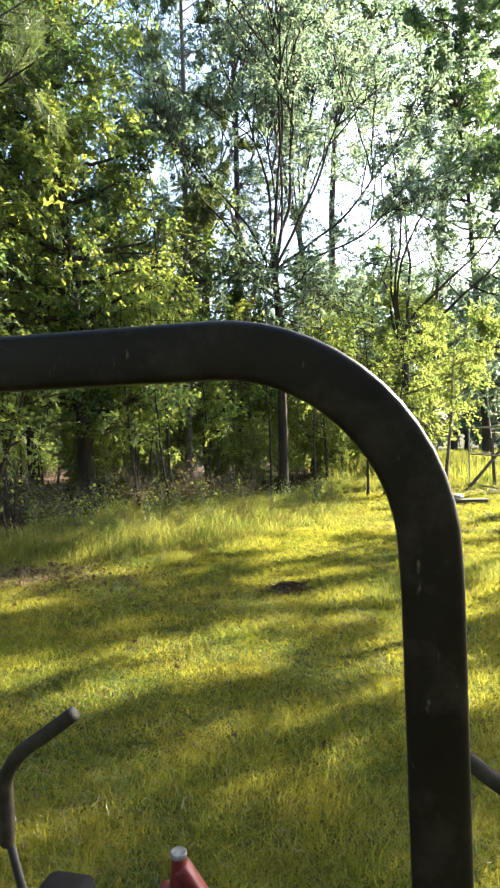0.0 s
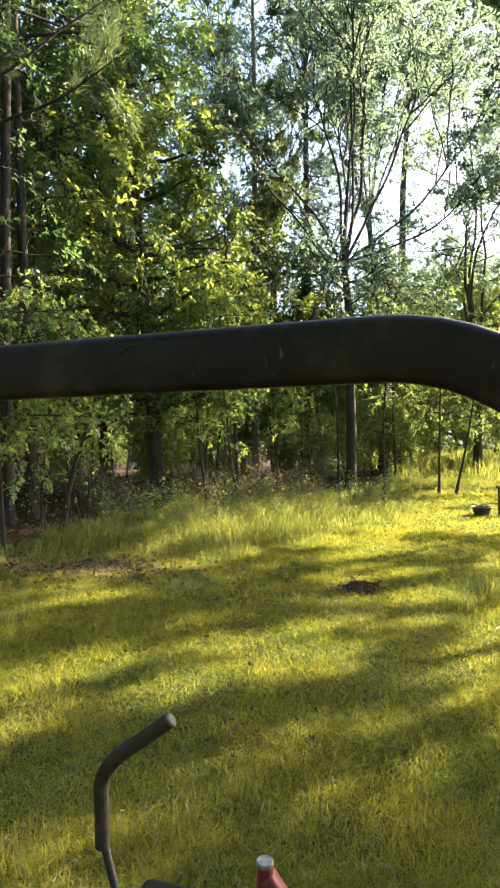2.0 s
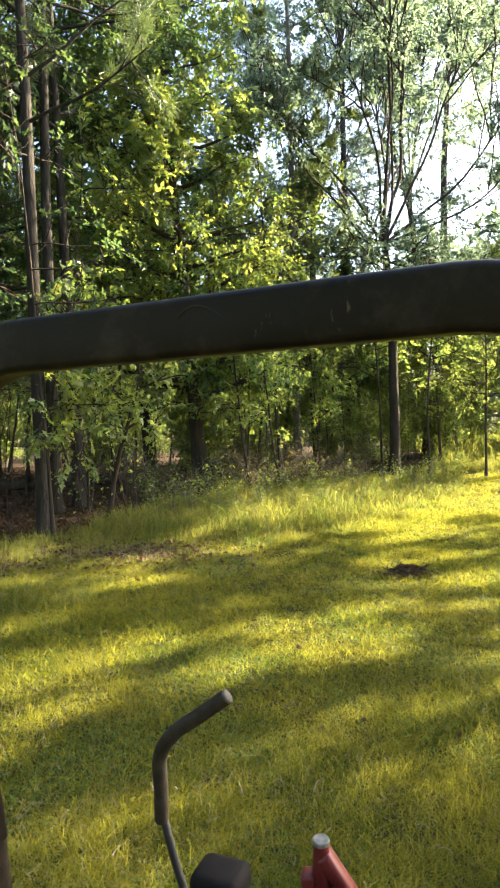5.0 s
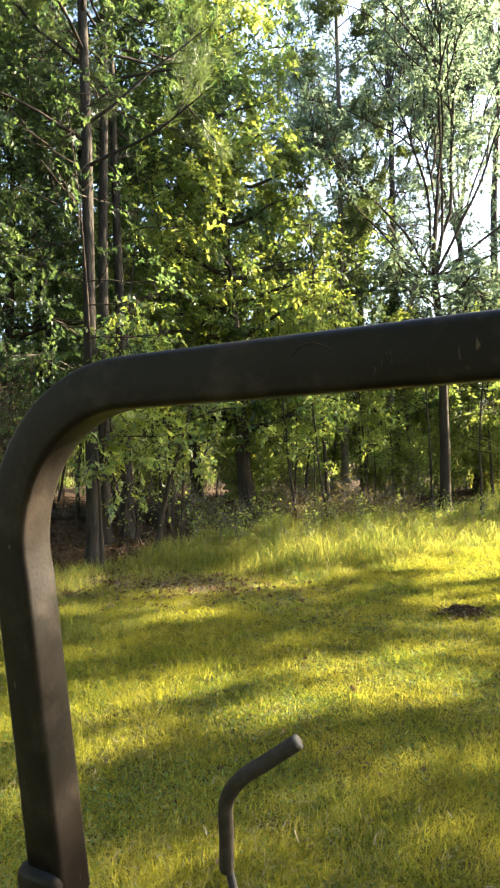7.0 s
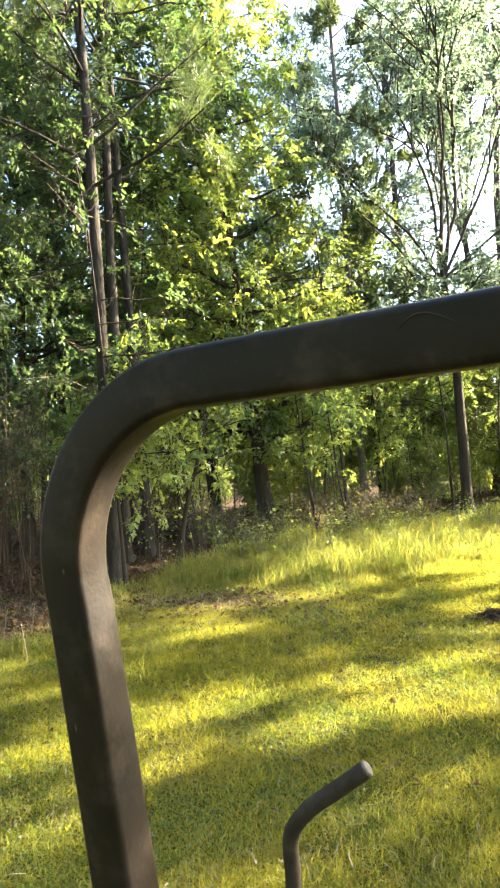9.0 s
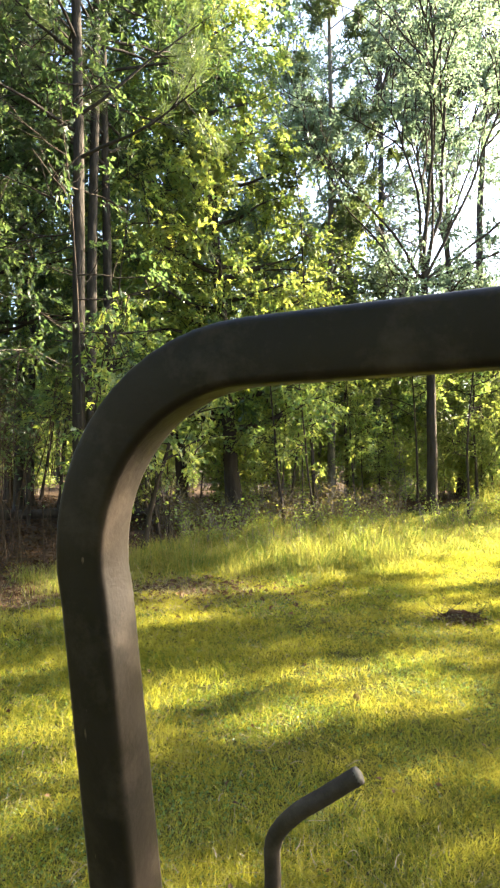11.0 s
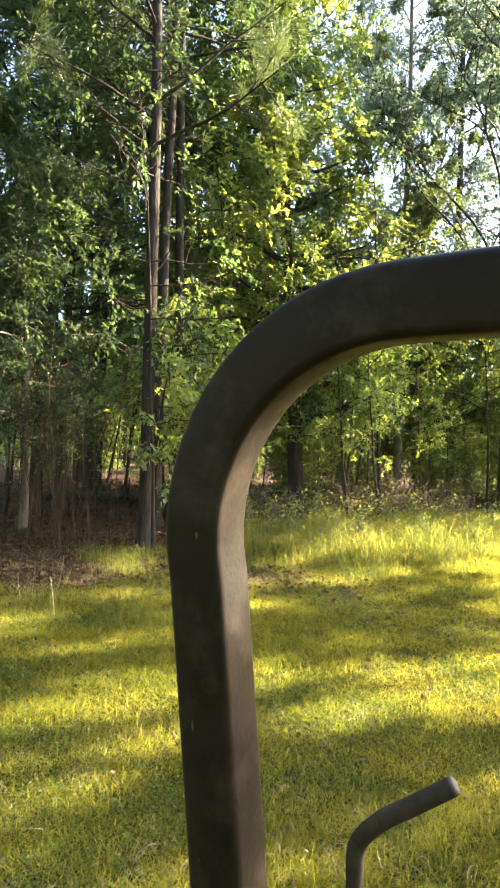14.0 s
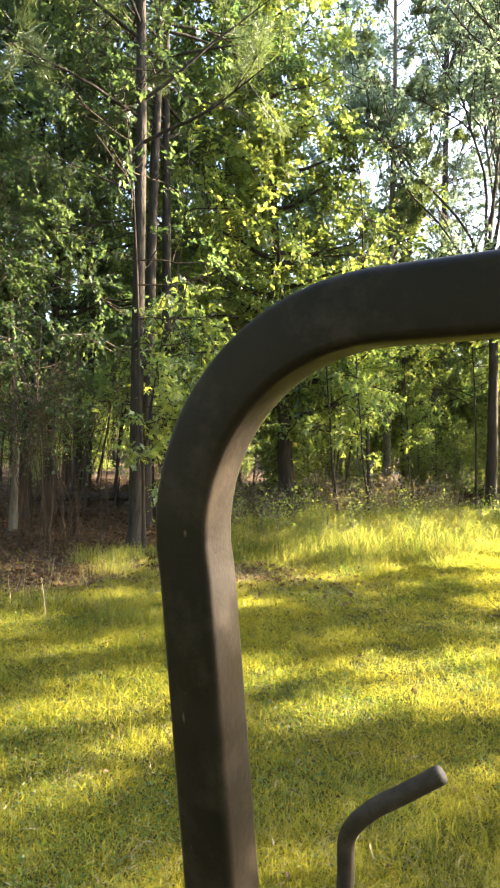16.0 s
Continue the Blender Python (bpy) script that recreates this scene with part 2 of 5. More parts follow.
def tubes(lines, sides=7):
    """Verts and quads of tapered tubes: lines of (points (n, 3), radii (n,))."""
    V, F, k = [], [], 0
    ang = np.linspace(0, 2 * np.pi, sides, endpoint=False)
    for pts, rad in lines:
        pts, rad = np.asarray(pts, float), np.asarray(rad, float)
        tan = np.gradient(pts, axis=0)
        tan /= np.linalg.norm(tan, axis=1, keepdims=True) + 1e-9
        a = np.cross(tan, np.eye(3)[np.argmin(np.abs(tan).max(axis=0))])
        a /= np.linalg.norm(a, axis=1, keepdims=True) + 1e-9
        b = np.cross(tan, a)
        ring = pts[:, None] + rad[:, None, None] * (np.cos(ang)[None, :, None] * a[:, None] + np.sin(ang)[None, :, None] * b[:, None])
        n = len(pts)
        V.append(ring.reshape(-1, 3))
        i, j = np.meshgrid(np.arange(n - 1), np.arange(sides), indexing="ij")
        j2 = (j + 1) % sides
        F.append(np.stack([i * sides + j, i * sides + j2, (i + 1) * sides + j2, (i + 1) * sides + j], -1).reshape(-1, 4) + k)
        k += n * sides
    return np.concatenate(V), np.concatenate(F)


def leaf_cards(centres, size, rng, slim=0.55, flat=0.5):
    """Kite-shaped leaves, folded along the midrib: verts and triangles."""
    n = len(centres)
    d = rng.normal(size=(n, 3))
    d[:, 2] = d[:, 2] * flat - 0.25
    d /= np.linalg.norm(d, axis=1, keepdims=True)
    up = rng.normal(size=(n, 3)) * 0.6 + [0, 0, 1]
    s = np.cross(d, up)
    s /= np.linalg.norm(s, axis=1, keepdims=True) + 1e-9
    nrm = np.cross(s, d)
    L = (size * rng.uniform(0.6, 1.25, n))[:, None]
    tip, root = centres + d * L * 0.5, centres - d * L * 0.5
    mid = centres - d * L * 0.08 + nrm * L * 0.12
    a, b = mid + s * L * slim * 0.5, mid - s * L * slim * 0.5
    V = np.stack([root, a, tip, b], 1).reshape(-1, 3)
    k = np.arange(n)[:, None] * 4
    F = np.concatenate([k + [0, 1, 2], k + [0, 2, 3]], 1).reshape(-1, 3)
    return V, F


def kites(centres, size, rng, slim=0.6, flat=0.5):
    """Plain four-cornered leaves for far crowns."""
    V, F = leaf_cards(centres, size, rng, slim, flat)
    return V, np.arange(len(V)).reshape(-1, 4)


OAK_LEAF = np.array([(0, 0), (0.22, 0.17), (0.34, 0.10), (0.58, 0.34), (0.70, 0.16), (1.0, 0.03), (0.74, -0.15), (0.60, -0.31), (0.36, -0.11), (0.20, -0.18)])
PLAIN_LEAF = np.array([(0, 0), (0.42, 0.26), (1.0, 0), (0.42, -0.26)])


def sprays(rng, start, way, length, per, size, lobed=False):
    """Leaves set alternately along fine shoots, lying in loose sheets: verts and faces of one outline each."""
    n = len(start)
    way = way / (np.linalg.norm(way, axis=1, keepdims=True) + 1e-9)
    up = rng.normal(0, 0.38, (n, 3)) + [0, 0, 1]
    side = np.cross(way, up)
    side /= np.linalg.norm(side, axis=1, keepdims=True) + 1e-9
    t = (np.arange(per) + 0.6) / per
    m = n * per
    R = lambda v: np.repeat(v, per, 0)
    tt = np.tile(t, n)
    sign = np.where(np.tile(np.arange(per), n) % 2, 1.0, -1.0)[:, None]
    W, S, L = R(way), R(side), R(length)
    foot = R(start) + W * (L * tt)[:, None] - np.array([0, 0, 1.0]) * (0.22 * L * tt * tt)[:, None] + rng.normal(0, 0.16, (m, 3)) * size
    d = W * 0.55 + S * sign * (1.05 - 0.75 * tt[:, None]) + rng.normal(0, 0.36, (m, 3)) + [0, 0, -0.18]
    d /= np.linalg.norm(d, axis=1, keepdims=True)
    nr = np.cross(d, np.cross(R(up), d)) + rng.normal(0, 0.42, (m, 3))
    c = np.cross(nr, d)
    c /= np.linalg.norm(c, axis=1, keepdims=True) + 1e-9
    nr = np.cross(d, c)
    sz = (size * rng.uniform(0.6, 1.25, m))[:, None]
    out = OAK_LEAF if lobed else PLAIN_LEAF
    V = np.stack([foot + d * sz * a + c * sz * b + nr * sz * (0.35 * abs(b) - 0.22 * a * a) for a, b in out], 1)
    return V.reshape(-1, 3), np.arange(m * len(out)).reshape(-1, len(out))


def thorns(a, b, radius):
    """Fine three-sided shoots from a to b."""
    d = b - a
    d = d / (np.linalg.norm(d, axis=1, keepdims=True) + 1e-9)
    u = np.cross(d, [0.31, 0.52, 0.79])
    u /= np.linalg.norm(u, axis=1, keepdims=True) + 1e-9
    v = np.cross(d, u)
    ring = [u * math.cos(q) + v * math.sin(q) for q in (0, 2.094, 4.189)]
    V = np.stack([a + r * radius for r in ring] + [b + r * radius * 0.4 for r in ring], 1)
    k = np.arange(len(a))[:, None] * 6
    F = np.concatenate([k + [0, 1, 4, 3], k + [1, 2, 5, 4], k + [2, 0, 3, 5]], 1).reshape(-1, 4)
    return V.reshape(-1, 3), F


def blades(base, height, width, rng, lean=0.35, segs=1):
    """Grass blades that bend over: verts and faces (triangles for one segment, else quads)."""
    n = len(base)
    a = rng.uniform(0, 2 * np.pi, n)
    side = np.stack([np.cos(a), np.sin(a), 0 * a], 1) * (width / 2)[:, None]
    b = rng.uniform(0, 2 * np.pi, n)
    out = np.stack([np.cos(b), np.sin(b), 0 * b], 1) * (height * np.abs(rng.normal(0, lean, n)))[:, None]
    up = np.stack([0 * a, 0 * a, height], 1)
    if segs == 1:
        V = np.stack([base - side, base + side, base + up + out], 1).reshape(-1, 3)
        return V, np.arange(len(V)).reshape(-1, 3)
    m = base + up * 0.6 + out * 0.3
    t = base + up * 0.97 + out
    V = np.stack([base - side, base + side, m + side * 0.8, m - side * 0.8, t + side * 0.12, t - side * 0.12], 1).reshape(-1, 3)
    k = np.arange(n)[:, None] * 6
    return V, np.concatenate([k + [0, 1, 2, 3], k + [3, 2, 4, 5]], 1).reshape(-1, 4)


# ---- ground ----


def rise(x, y):
    """Height of the ground: almost level lawn, rising a little into the wood."""
    x, y = np.asarray(x, float), np.asarray(y, float)
    r = np.hypot(x, y)
    far = np.clip((y - 9) / 12, 0, 1)
    z = 0.16 * far * far * (3 - 2 * far)
    z = z + 0.03 * np.sin(x * 0.9 + 1) * np.sin(y * 0.7) * np.exp(-r / 60)
    return z + np.clip((r - 60) / 400, 0, 3) * 2.0


def wood_edge(x):
    """y at which the mown lawn ends, for a given x."""
    x = np.asarray(x, float)
    y = np.interp(x, [-14, -7, -4.6, -3.2, -1.7, -0.1, 1.4, 3.0, 6, 10], [6.6, 7.2, 9.2, 9.0, 9.3, 10.4, 12.2, 16.0, 17.6, 19])
    return y + 0.22 * np.sin(x * 2.3 + 0.7) + 0.12 * np.sin(x * 6.1)


def litter(x, y):
    """0 on grass, 1 on leaf litter under the trees."""
    x, y = np.asarray(x, float), np.asarray(y, float)
    woods = np.clip((y - wood_edge(x) - np.interp(x, [-5, -4, 0, 4], [0.6, 4.0, 7.0, 9.0])) / 1.5 + 0.5, 0, 1)
    left = np.clip((-x - 3.1) / 1.3, 0, 1) * np.clip((y - 5.3 - 0.25 * np.sin(x * 3.1)) / 1.2, 0, 1)
    patch_ = np.exp(-(((x + 3.0) / 1.5) ** 2 + ((y - 7.5) / 0.95) ** 2)) * 0.78
    return np.clip(np.maximum(np.maximum(woods * (x < 6), left), patch_), 0, 1)


rings = np.concatenate([np.linspace(0, 24, 121), np.geomspace(24.6, 3000, 50)])
secs = 240
th = np.linspace(0, 2 * np.pi, secs, endpoint=False)
gx, gy = rings[:, None] * np.sin(th), rings[:, None] * np.cos(th)
gz = rise(gx, gy)
gv = np.stack([gx, gy, gz], -1).reshape(-1, 3)
gi, gj = np.meshgrid(np.arange(len(rings) - 1), np.arange(secs), indexing="ij")
gj2 = (gj + 1) % secs
gf = np.stack([gi * secs + gj, (gi + 1) * secs + gj, (gi + 1) * secs + gj2, gi * secs + gj2], -1).reshape(-1, 4)
gf = gf[gf[:, 0] >= secs]
gv = np.concatenate([gv, [[0, 0, rise(0, 0)]]])
hub = len(gv) - 1
gme = quick_mesh("ground", gv, gf[:, ::-1], GROUND, True)
gbm = bmesh.new()
gbm.from_mesh(gme)
gbm.verts.ensure_lookup_table()
for j in range(secs):
    gbm.faces.new((gbm.verts[hub], gbm.verts[secs + (j + 1) % secs], gbm.verts[secs + j]))
bmesh.ops.delete(gbm, geom=[v for v in gbm.verts if not v.link_faces], context="VERTS")
bmesh.ops.recalc_face_normals(gbm, faces=gbm.faces)
gbm.to_mesh(gme)
gbm.free()
gco = np.array([v.co for v in gme.vertices])
lit = gme.attributes.new("litter", "FLOAT", "POINT")
lit.data.foreach_set("value", litter(gco[:, 0], gco[:, 1]).astype(np.float32))
ground = put("ground", gme)
tagged(ground, "mown lawn soil running into brown leaf litter", "ground", kind="structure")

# ---- trees ----


def branch(rng, start, way, length, r0, r1, n=7, wob=0.12, lift=0.0):
    pts, p, d = [np.array(start, float)], np.array(start, float), np.array(way, float) / np.linalg.norm(way)
    for _ in range(n - 1):
        d = d + rng.normal(0, wob, 3) + [0, 0, lift]
        d /= np.linalg.norm(d)
        p = p + d * length / (n - 1)
        pts.append(p)
    return np.array(pts), np.linspace(r0, r1, n)


def limb_mesh(lines):
    """Trunk and limbs with seven sides, thin twigs with four."""
    V, F = tubes([q for q in lines if q[1][0] > 0.02] or lines[:1], 7)
    thin = [q for q in lines if q[1][0] <= 0.02]
    if thin:
        V2, F2 = tubes(thin, 4)
        V, F = np.concatenate([V, V2]), np.concatenate([F, F2 + len(V)])
    return V, F


def leafy_tree(name, at, height, radius, label, leaf, bark, seed, lean=(0, 0), first=0.3, limbs=14, spread=3.0,
               leaves=9000, leaf_size=0.12, clump=0.5, rising=0.5, group="", fine=True, stems=1, fork=0.4, twigs=4, twig_len=0.45, wob=0.035, lobed=False, inner=0.12):
    """Trunk with limbs and twigs in one mesh, and a crown of separate leaves gathered in clumps along the twigs."""
    rng = np.random.default_rng(seed)
    e = thing(name, (at[0], at[1], float(rise(*at)) - 0.05), label, "tree", group)
    lines, roots, ways = [], [], []
    top = np.array([lean[0], lean[1], height])
    main, mr = branch(rng, (0, 0, 0), top, np.linalg.norm(top) * (fork if stems > 1 else 1.0), radius, radius * (0.6 if stems > 1 else 0.12), 14, wob)
    mr[0] *= 1.45
    mr[1] *= 1.08
    lines.append((main, mr))
    axes_ = [(main, mr)]
    if stems > 1:
        axes_ = []
        for i in range(stems):
            a = 2 * np.pi * (i * 0.618 + rng.uniform(-0.08, 0.08))
            k = len(main) - 1 - (i % 4)
            w = np.array([np.cos(a), np.sin(a), rng.uniform(0.9, 3.0)])
            st = branch(rng, main[k], w, height * (1 - fork) * rng.uniform(0.6, 1.1), radius * 0.34, radius * 0.04, 12, 0.17, 0.06)
            lines.append(st)
            axes_.append(st)
    for ax, ar in axes_:
        for i in range(limbs if stems == 1 else max(4, limbs // stems)):
            f = first + (1 - first) * (i + rng.uniform(0, 0.8)) / (limbs if stems == 1 else max(4, limbs // stems))
            f = min(f, 0.97)
            q = f * (len(ax) - 1)
            k = int(q)
            p = ax[k] + (ax[min(k + 1, len(ax) - 1)] - ax[k]) * (q - k)
            a = rng.uniform(0, 2 * np.pi)
            ln = spread * (1.15 - 0.65 * max(0, (f - first) / (1 - first))) * rng.uniform(0.7, 1.15)
            way = np.array([np.cos(a), np.sin(a), rising * rng.uniform(0.5, 1.5)])
            r = max(0.012, ar[k] * 0.5)
            lb = branch(rng, p, way, ln, r, 0.008, 7, 0.14, 0.02)
            lines.append(lb)
            for j in range(twigs):
                g = rng.uniform(inner, 1.0) * 5.99
                pk = lb[0][int(g)] + (lb[0][int(g) + 1] - lb[0][int(g)]) * (g % 1)
                tw = branch(rng, pk, rng.normal(0, 1, 3) + way * 0.8, ln * twig_len * rng.uniform(0.6, 1.2), 0.012, 0.004, 4, 0.2, -0.02)
                lines.append(tw)
                roots += [tw[0][1], tw[0][2], tw[0][3], tw[0][3]]
                ways += [tw[0][2] - tw[0][1], tw[0][2] - tw[0][1], tw[0][3] - tw[0][2], tw[0][3] - tw[0][2]]
            roots += [lb[0][-1], lb[0][-2]]
            ways += [lb[0][-1] - lb[0][-2]] * 2
    roots, ways = np.array(roots), np.array(ways)
    ways = ways / np.linalg.norm(ways, axis=1, keepdims=True)
    per = 13
    k = rng.integers(0, len(roots), max(1, leaves // per))
    way = ways[k] + rng.normal(0, 0.75, (len(k), 3)) + [0, 0, -0.12]
    start, step = roots[k] + rng.normal(0, 0.06, (len(k), 3)), clump * rng.uniform(0.75, 1.45, len(k))
    V, F = limb_mesh(lines)
    if fine:
        way = way / np.linalg.norm(way, axis=1, keepdims=True)
        V2, F2 = thorns(start, start + way * step[:, None] * 0.85, 0.006)
        V, F = np.concatenate([V, V2]), np.concatenate([F, F2 + len(V)])
    put("trunk", quick_mesh("trunk", V, F, bark, True), e)
    V, F = sprays(rng, start, way, step, per, leaf_size, lobed)
    put("crown", quick_mesh("crown", V, F, leaf), e)
    return e


def open_oak(name, at, fork, radius, label, leaf, bark, seed, limbs, leaves, leaf_size=0.115, skirt=16):
    """Oak with a clear trunk, a low skirt of leafy boughs, long half-bare limbs and a full top.
    limbs: (run to the side, run ahead, rise, radius)."""
    rng = np.random.default_rng(seed)
    e = thing(name, (at[0], at[1], float(rise(*at)) - 0.05), label, "tree")
    main, mr = branch(rng, (0, 0, 0), (0.02, 0, 1), fork, radius, radius * 0.62, 12, 0.02)
    mr[0] *= 1.45
    lines, roots, ways = [(main, mr)], [], []

    def twig(lb, f, ln, weight, spread=1.0):
        g = f * (len(lb) - 1.01)
        k = int(g)
        p, w = lb[k] + (lb[k + 1] - lb[k]) * (g - k), lb[k + 1] - lb[k]
        tw = branch(rng, p, rng.normal(0, spread, 3) + w / np.linalg.norm(w), ln, 0.013, 0.004, 5, 0.22, 0.01)
        lines.append(tw)
        for j in (2, 3, 4, 4)[:weight]:
            roots.append(tw[0][j])
            ways.append((tw[0][j] - tw[0][j - 1]) / np.linalg.norm(tw[0][j] - tw[0][j - 1]))

    for dx, dy, dz, r in limbs:
        ln = math.sqrt(dx * dx + dy * dy + dz * dz)
        k = int(rng.integers(10, 12))
        lb = branch(rng, main[k], (dx, dy, dz * 0.85), ln, r * 0.78, 0.01, 14, 0.10, 0.025)
        lines.append(lb)
        for j in range(3):
            twig(lb[0], rng.uniform(0.25, 0.55), rng.uniform(0.4, 1.0), 1)
        for j in range(5):
            g = rng.uniform(0.5, 0.85) * 12
            sub = branch(rng, lb[0][int(g)], (lb[0][int(g) + 1] - lb[0][int(g)]) * 4 + rng.normal(0, 0.9, 3), ln * rng.uniform(0.3, 0.5), r * 0.4, 0.008, 8, 0.12, 0.02)
            lines.append(sub)
            for i in range(8):
                twig(sub[0], rng.uniform(0.3, 1.0), rng.uniform(0.5, 1.0), 4)
        for j in range(12):
            twig(lb[0], rng.uniform(0.55, 1.0), rng.uniform(0.5, 1.1), 4)
    for i in range(skirt):
        a = rng.uniform(0, 2 * np.pi)
        lb = branch(rng, main[int(rng.integers(9, 12))], (math.cos(a) - 0.15, math.sin(a), rng.uniform(-0.15, 0.9)), rng.uniform(1.4, 2.9), 0.028, 0.008, 8, 0.16)
        lines.append(lb)
        for j in range(9):
            twig(lb[0], rng.uniform(0.35, 1.0), rng.uniform(0.4, 0.9), 4)
    roots, ways = np.array(roots), np.array(ways)
    kept = rng.permutation(len(roots))[:int(len(roots) * 0.45)]
    roots, ways = roots[kept], ways[kept]
    per = 12
    k = rng.integers(0, len(roots), leaves // per)
    way, start, step = ways[k] + rng.normal(0, 0.7, (len(k), 3)), roots[k], 0.45 * rng.uniform(0.7, 1.4, len(k))
    way = way / np.linalg.norm(way, axis=1, keepdims=True)
    V, F = limb_mesh(lines)
    V2, F2 = thorns(start, start + way * step[:, None] * 0.85, 0.006)
    put("trunk", quick_mesh("trunk", np.concatenate([V, V2]), np.concatenate([F, F2 + len(V)]), bark, True), e)
    V, F = sprays(rng, start, way, step, per, leaf_size)
    put("crown", quick_mesh("crown", V, F, leaf), e)
    return e


def pine(name, at, height, radius, label, seed, lean=(0, 0), first=0.5, limbs=22, spread=2.2, needles=14000, group="", bark=None, needle=0.006):
    """Straight pine: bare lower trunk, whorled limbs with tufts of long needles."""
    rng = np.random.default_rng(seed)
    e = thing(name, (at[0], at[1], float(rise(*at)) - 0.05), label, "tree", group)
    top = np.array([lean[0], lean[1], height])
    main, mr = branch(rng, (0, 0, 0), top, np.linalg.norm(top), radius, radius * 0.25, 16, 0.011)
    mr[0] *= 1.7
    main = np.insert(main, 1, main[0] * 0.75 + main[1] * 0.25, 0)
    mr = np.insert(mr, 1, mr[1] * 1.08)
    lines, tuft, tway = [(main, mr)], [], []
    for i in range(limbs):
        f = first + (0.98 - first) * (i + rng.uniform(0, 0.6)) / limbs
        q = f * 15 + 1
        k = min(int(q), 15)
        p = main[k] + (main[min(k + 1, 16)] - main[k]) * (q - k)
        a = rng.uniform(0, 2 * np.pi)
        ln = spread * (1.1 - 0.7 * (f - first) / (1 - first)) * rng.uniform(0.6, 1.2)
        lb = branch(rng, p, (np.cos(a), np.sin(a), rng.uniform(0.0, 0.6)), ln, max(0.014, mr[k] * 0.35), 0.01, 6, 0.12, 0.04)
        lines.append(lb)
        for j in range(6):
            g = rng.uniform(0.35, 1.0) * 4.99
            pk = lb[0][int(g)] + (lb[0][int(g) + 1] - lb[0][int(g)]) * (g % 1)
            tw = branch(rng, pk, rng.normal(0, 1, 3) + [np.cos(a), np.sin(a), 0.6], ln * 0.3, 0.01, 0.005, 3, 0.2)
            lines.append(tw)
            tuft += [tw[0][1], tw[0][2]]
            tway += [tw[0][2] - tw[0][1]] * 2
    V, F = tubes(lines, 7)
    put("trunk", quick_mesh("trunk", V, F, bark or BARK_PINE, True), e)
    tuft, tway = np.array(tuft), np.array(tway)
    k = rng.integers(0, len(tuft), needles)
    d = tway[k] / (np.linalg.norm(tway[k], axis=1, keepdims=True) + 1e-9) + rng.normal(0, 0.7, (needles, 3))
    d /= np.linalg.norm(d, axis=1, keepdims=True)
    s = np.cross(d, rng.normal(size=(needles, 3)))
    s *= needle / (np.linalg.norm(s, axis=1, keepdims=True) + 1e-9)
    b = tuft[k] + rng.normal(0, 0.05, (needles, 3))
    V = np.stack([b - s, b + s, b + d * rng.uniform(0.15, 0.3, (needles, 1))], 1).reshape(-1, 3)
    put("crown", quick_mesh("crown", V, np.arange(len(V)).reshape(-1, 3), NEEDLE), e)
    return e


def shrub(name, at, height, label, seed, stems=14, leaves=3500, leaf_size=0.08, leaf=None, bark=None, width=0.5, group="", bare=0.25, category="shrub", r=0.014):
    """Many thin stems from one foot, leaves along the upper parts."""
    rng = np.random.default_rng(seed)
    e = thing(name, (at[0], at[1], float(rise(*at)) - 0.03), label, category, group)
    lines, spots = [], []
    for i in range(stems):
        foot = np.r_[rng.normal(0, width * 0.35, 2), 0]
        st = branch(rng, foot, (*rng.normal(0, width * 0.4, 2), height * 0.6), height * rng.uniform(0.6, 1.1), r * rng.uniform(0.6, 1.4), 0.004, 7, 0.08)
        lines.append(st)
        for j in range(5):
            k = rng.integers(int(bare * 6) + 1, 6)
            tw = branch(rng, st[0][k], rng.normal(0, 1, 3) + [0, 0, 0.4], height * 0.22, 0.006, 0.003, 4, 0.2)
            lines.append(tw)
            spots += list(tw[0][1:])
    V, F = tubes(lines, 5)
    put("stalk_frame", quick_mesh("stalk_frame", V, F, bark or BARK_GREY, True), e)
    spots = np.array(spots)
    c = spots[rng.integers(0, len(spots), leaves)] + rng.normal(0, 0.12, (leaves, 3))
    V, F = kites(c, leaf_size, rng)
    put("foliage", quick_mesh("foliage", V, F, leaf or LEAF_WOOD), e)
    return e


OAK_LIMBS = [(-1.3, 0.4, 7.6, 0.055), (-0.7, -0.9, 7.8, 0.06), (1.7, 0.5, 7.6, 0.07), (2.9, -0.6, 7.0, 0.06), (4.8, 0.6, 5.0, 0.055),
             (4.6, -0.5, 2.0, 0.045), (2.4, 0.8, -0.1, 0.03), (-2.6, 0.9, 6.4, 0.05), (0.4, 1.6, 7.8, 0.06), (-3.0, -0.6, 4.6, 0.04), (0.8, -1.8, 7.2, 0.05)]
open_oak("oak_tree", (0.86, 16.8), 6.1, 0.145, "tall oak with dark trunk and wide airy crown", LEAF_FINE, BARK_DARK, 11, OAK_LIMBS, 28000, 0.12, 10)
open_oak("oak_tree", (2.6, 25.5), 10.0, 0.17, "tall oak behind with full blue-green crown", LEAF_FINE, BARK_DARK, 14,
         [(2.5 * math.sin(i * 2.4), 2.5 * math.cos(i * 2.4), 8.0 + (i % 3), 0.06) for i in range(9)], 13500, 0.17, 3)
open_oak("oak_tree", (-1.7, 27.0), 11.0, 0.17, "tall oak behind with full blue-green crown", LEAF_FINE, BARK_DARK, 15,
         [(3.2 * math.sin(i * 2.4), 3.0 * math.cos(i * 2.4), 7.5 + (i % 3), 0.06) for i in range(9)], 9500, 0.18, 0)
leafy_tree("oak_tree", (5.6, 23.0), 18.0, 0.17, "tall oak with light airy crown", LEAF_FINE, BARK_DARK, 12, (0.6, 0.3),
           0.2, 60, 3.0, 6500, 0.15, 0.45, 0.3, stems=7, fork=0.3, twigs=5)
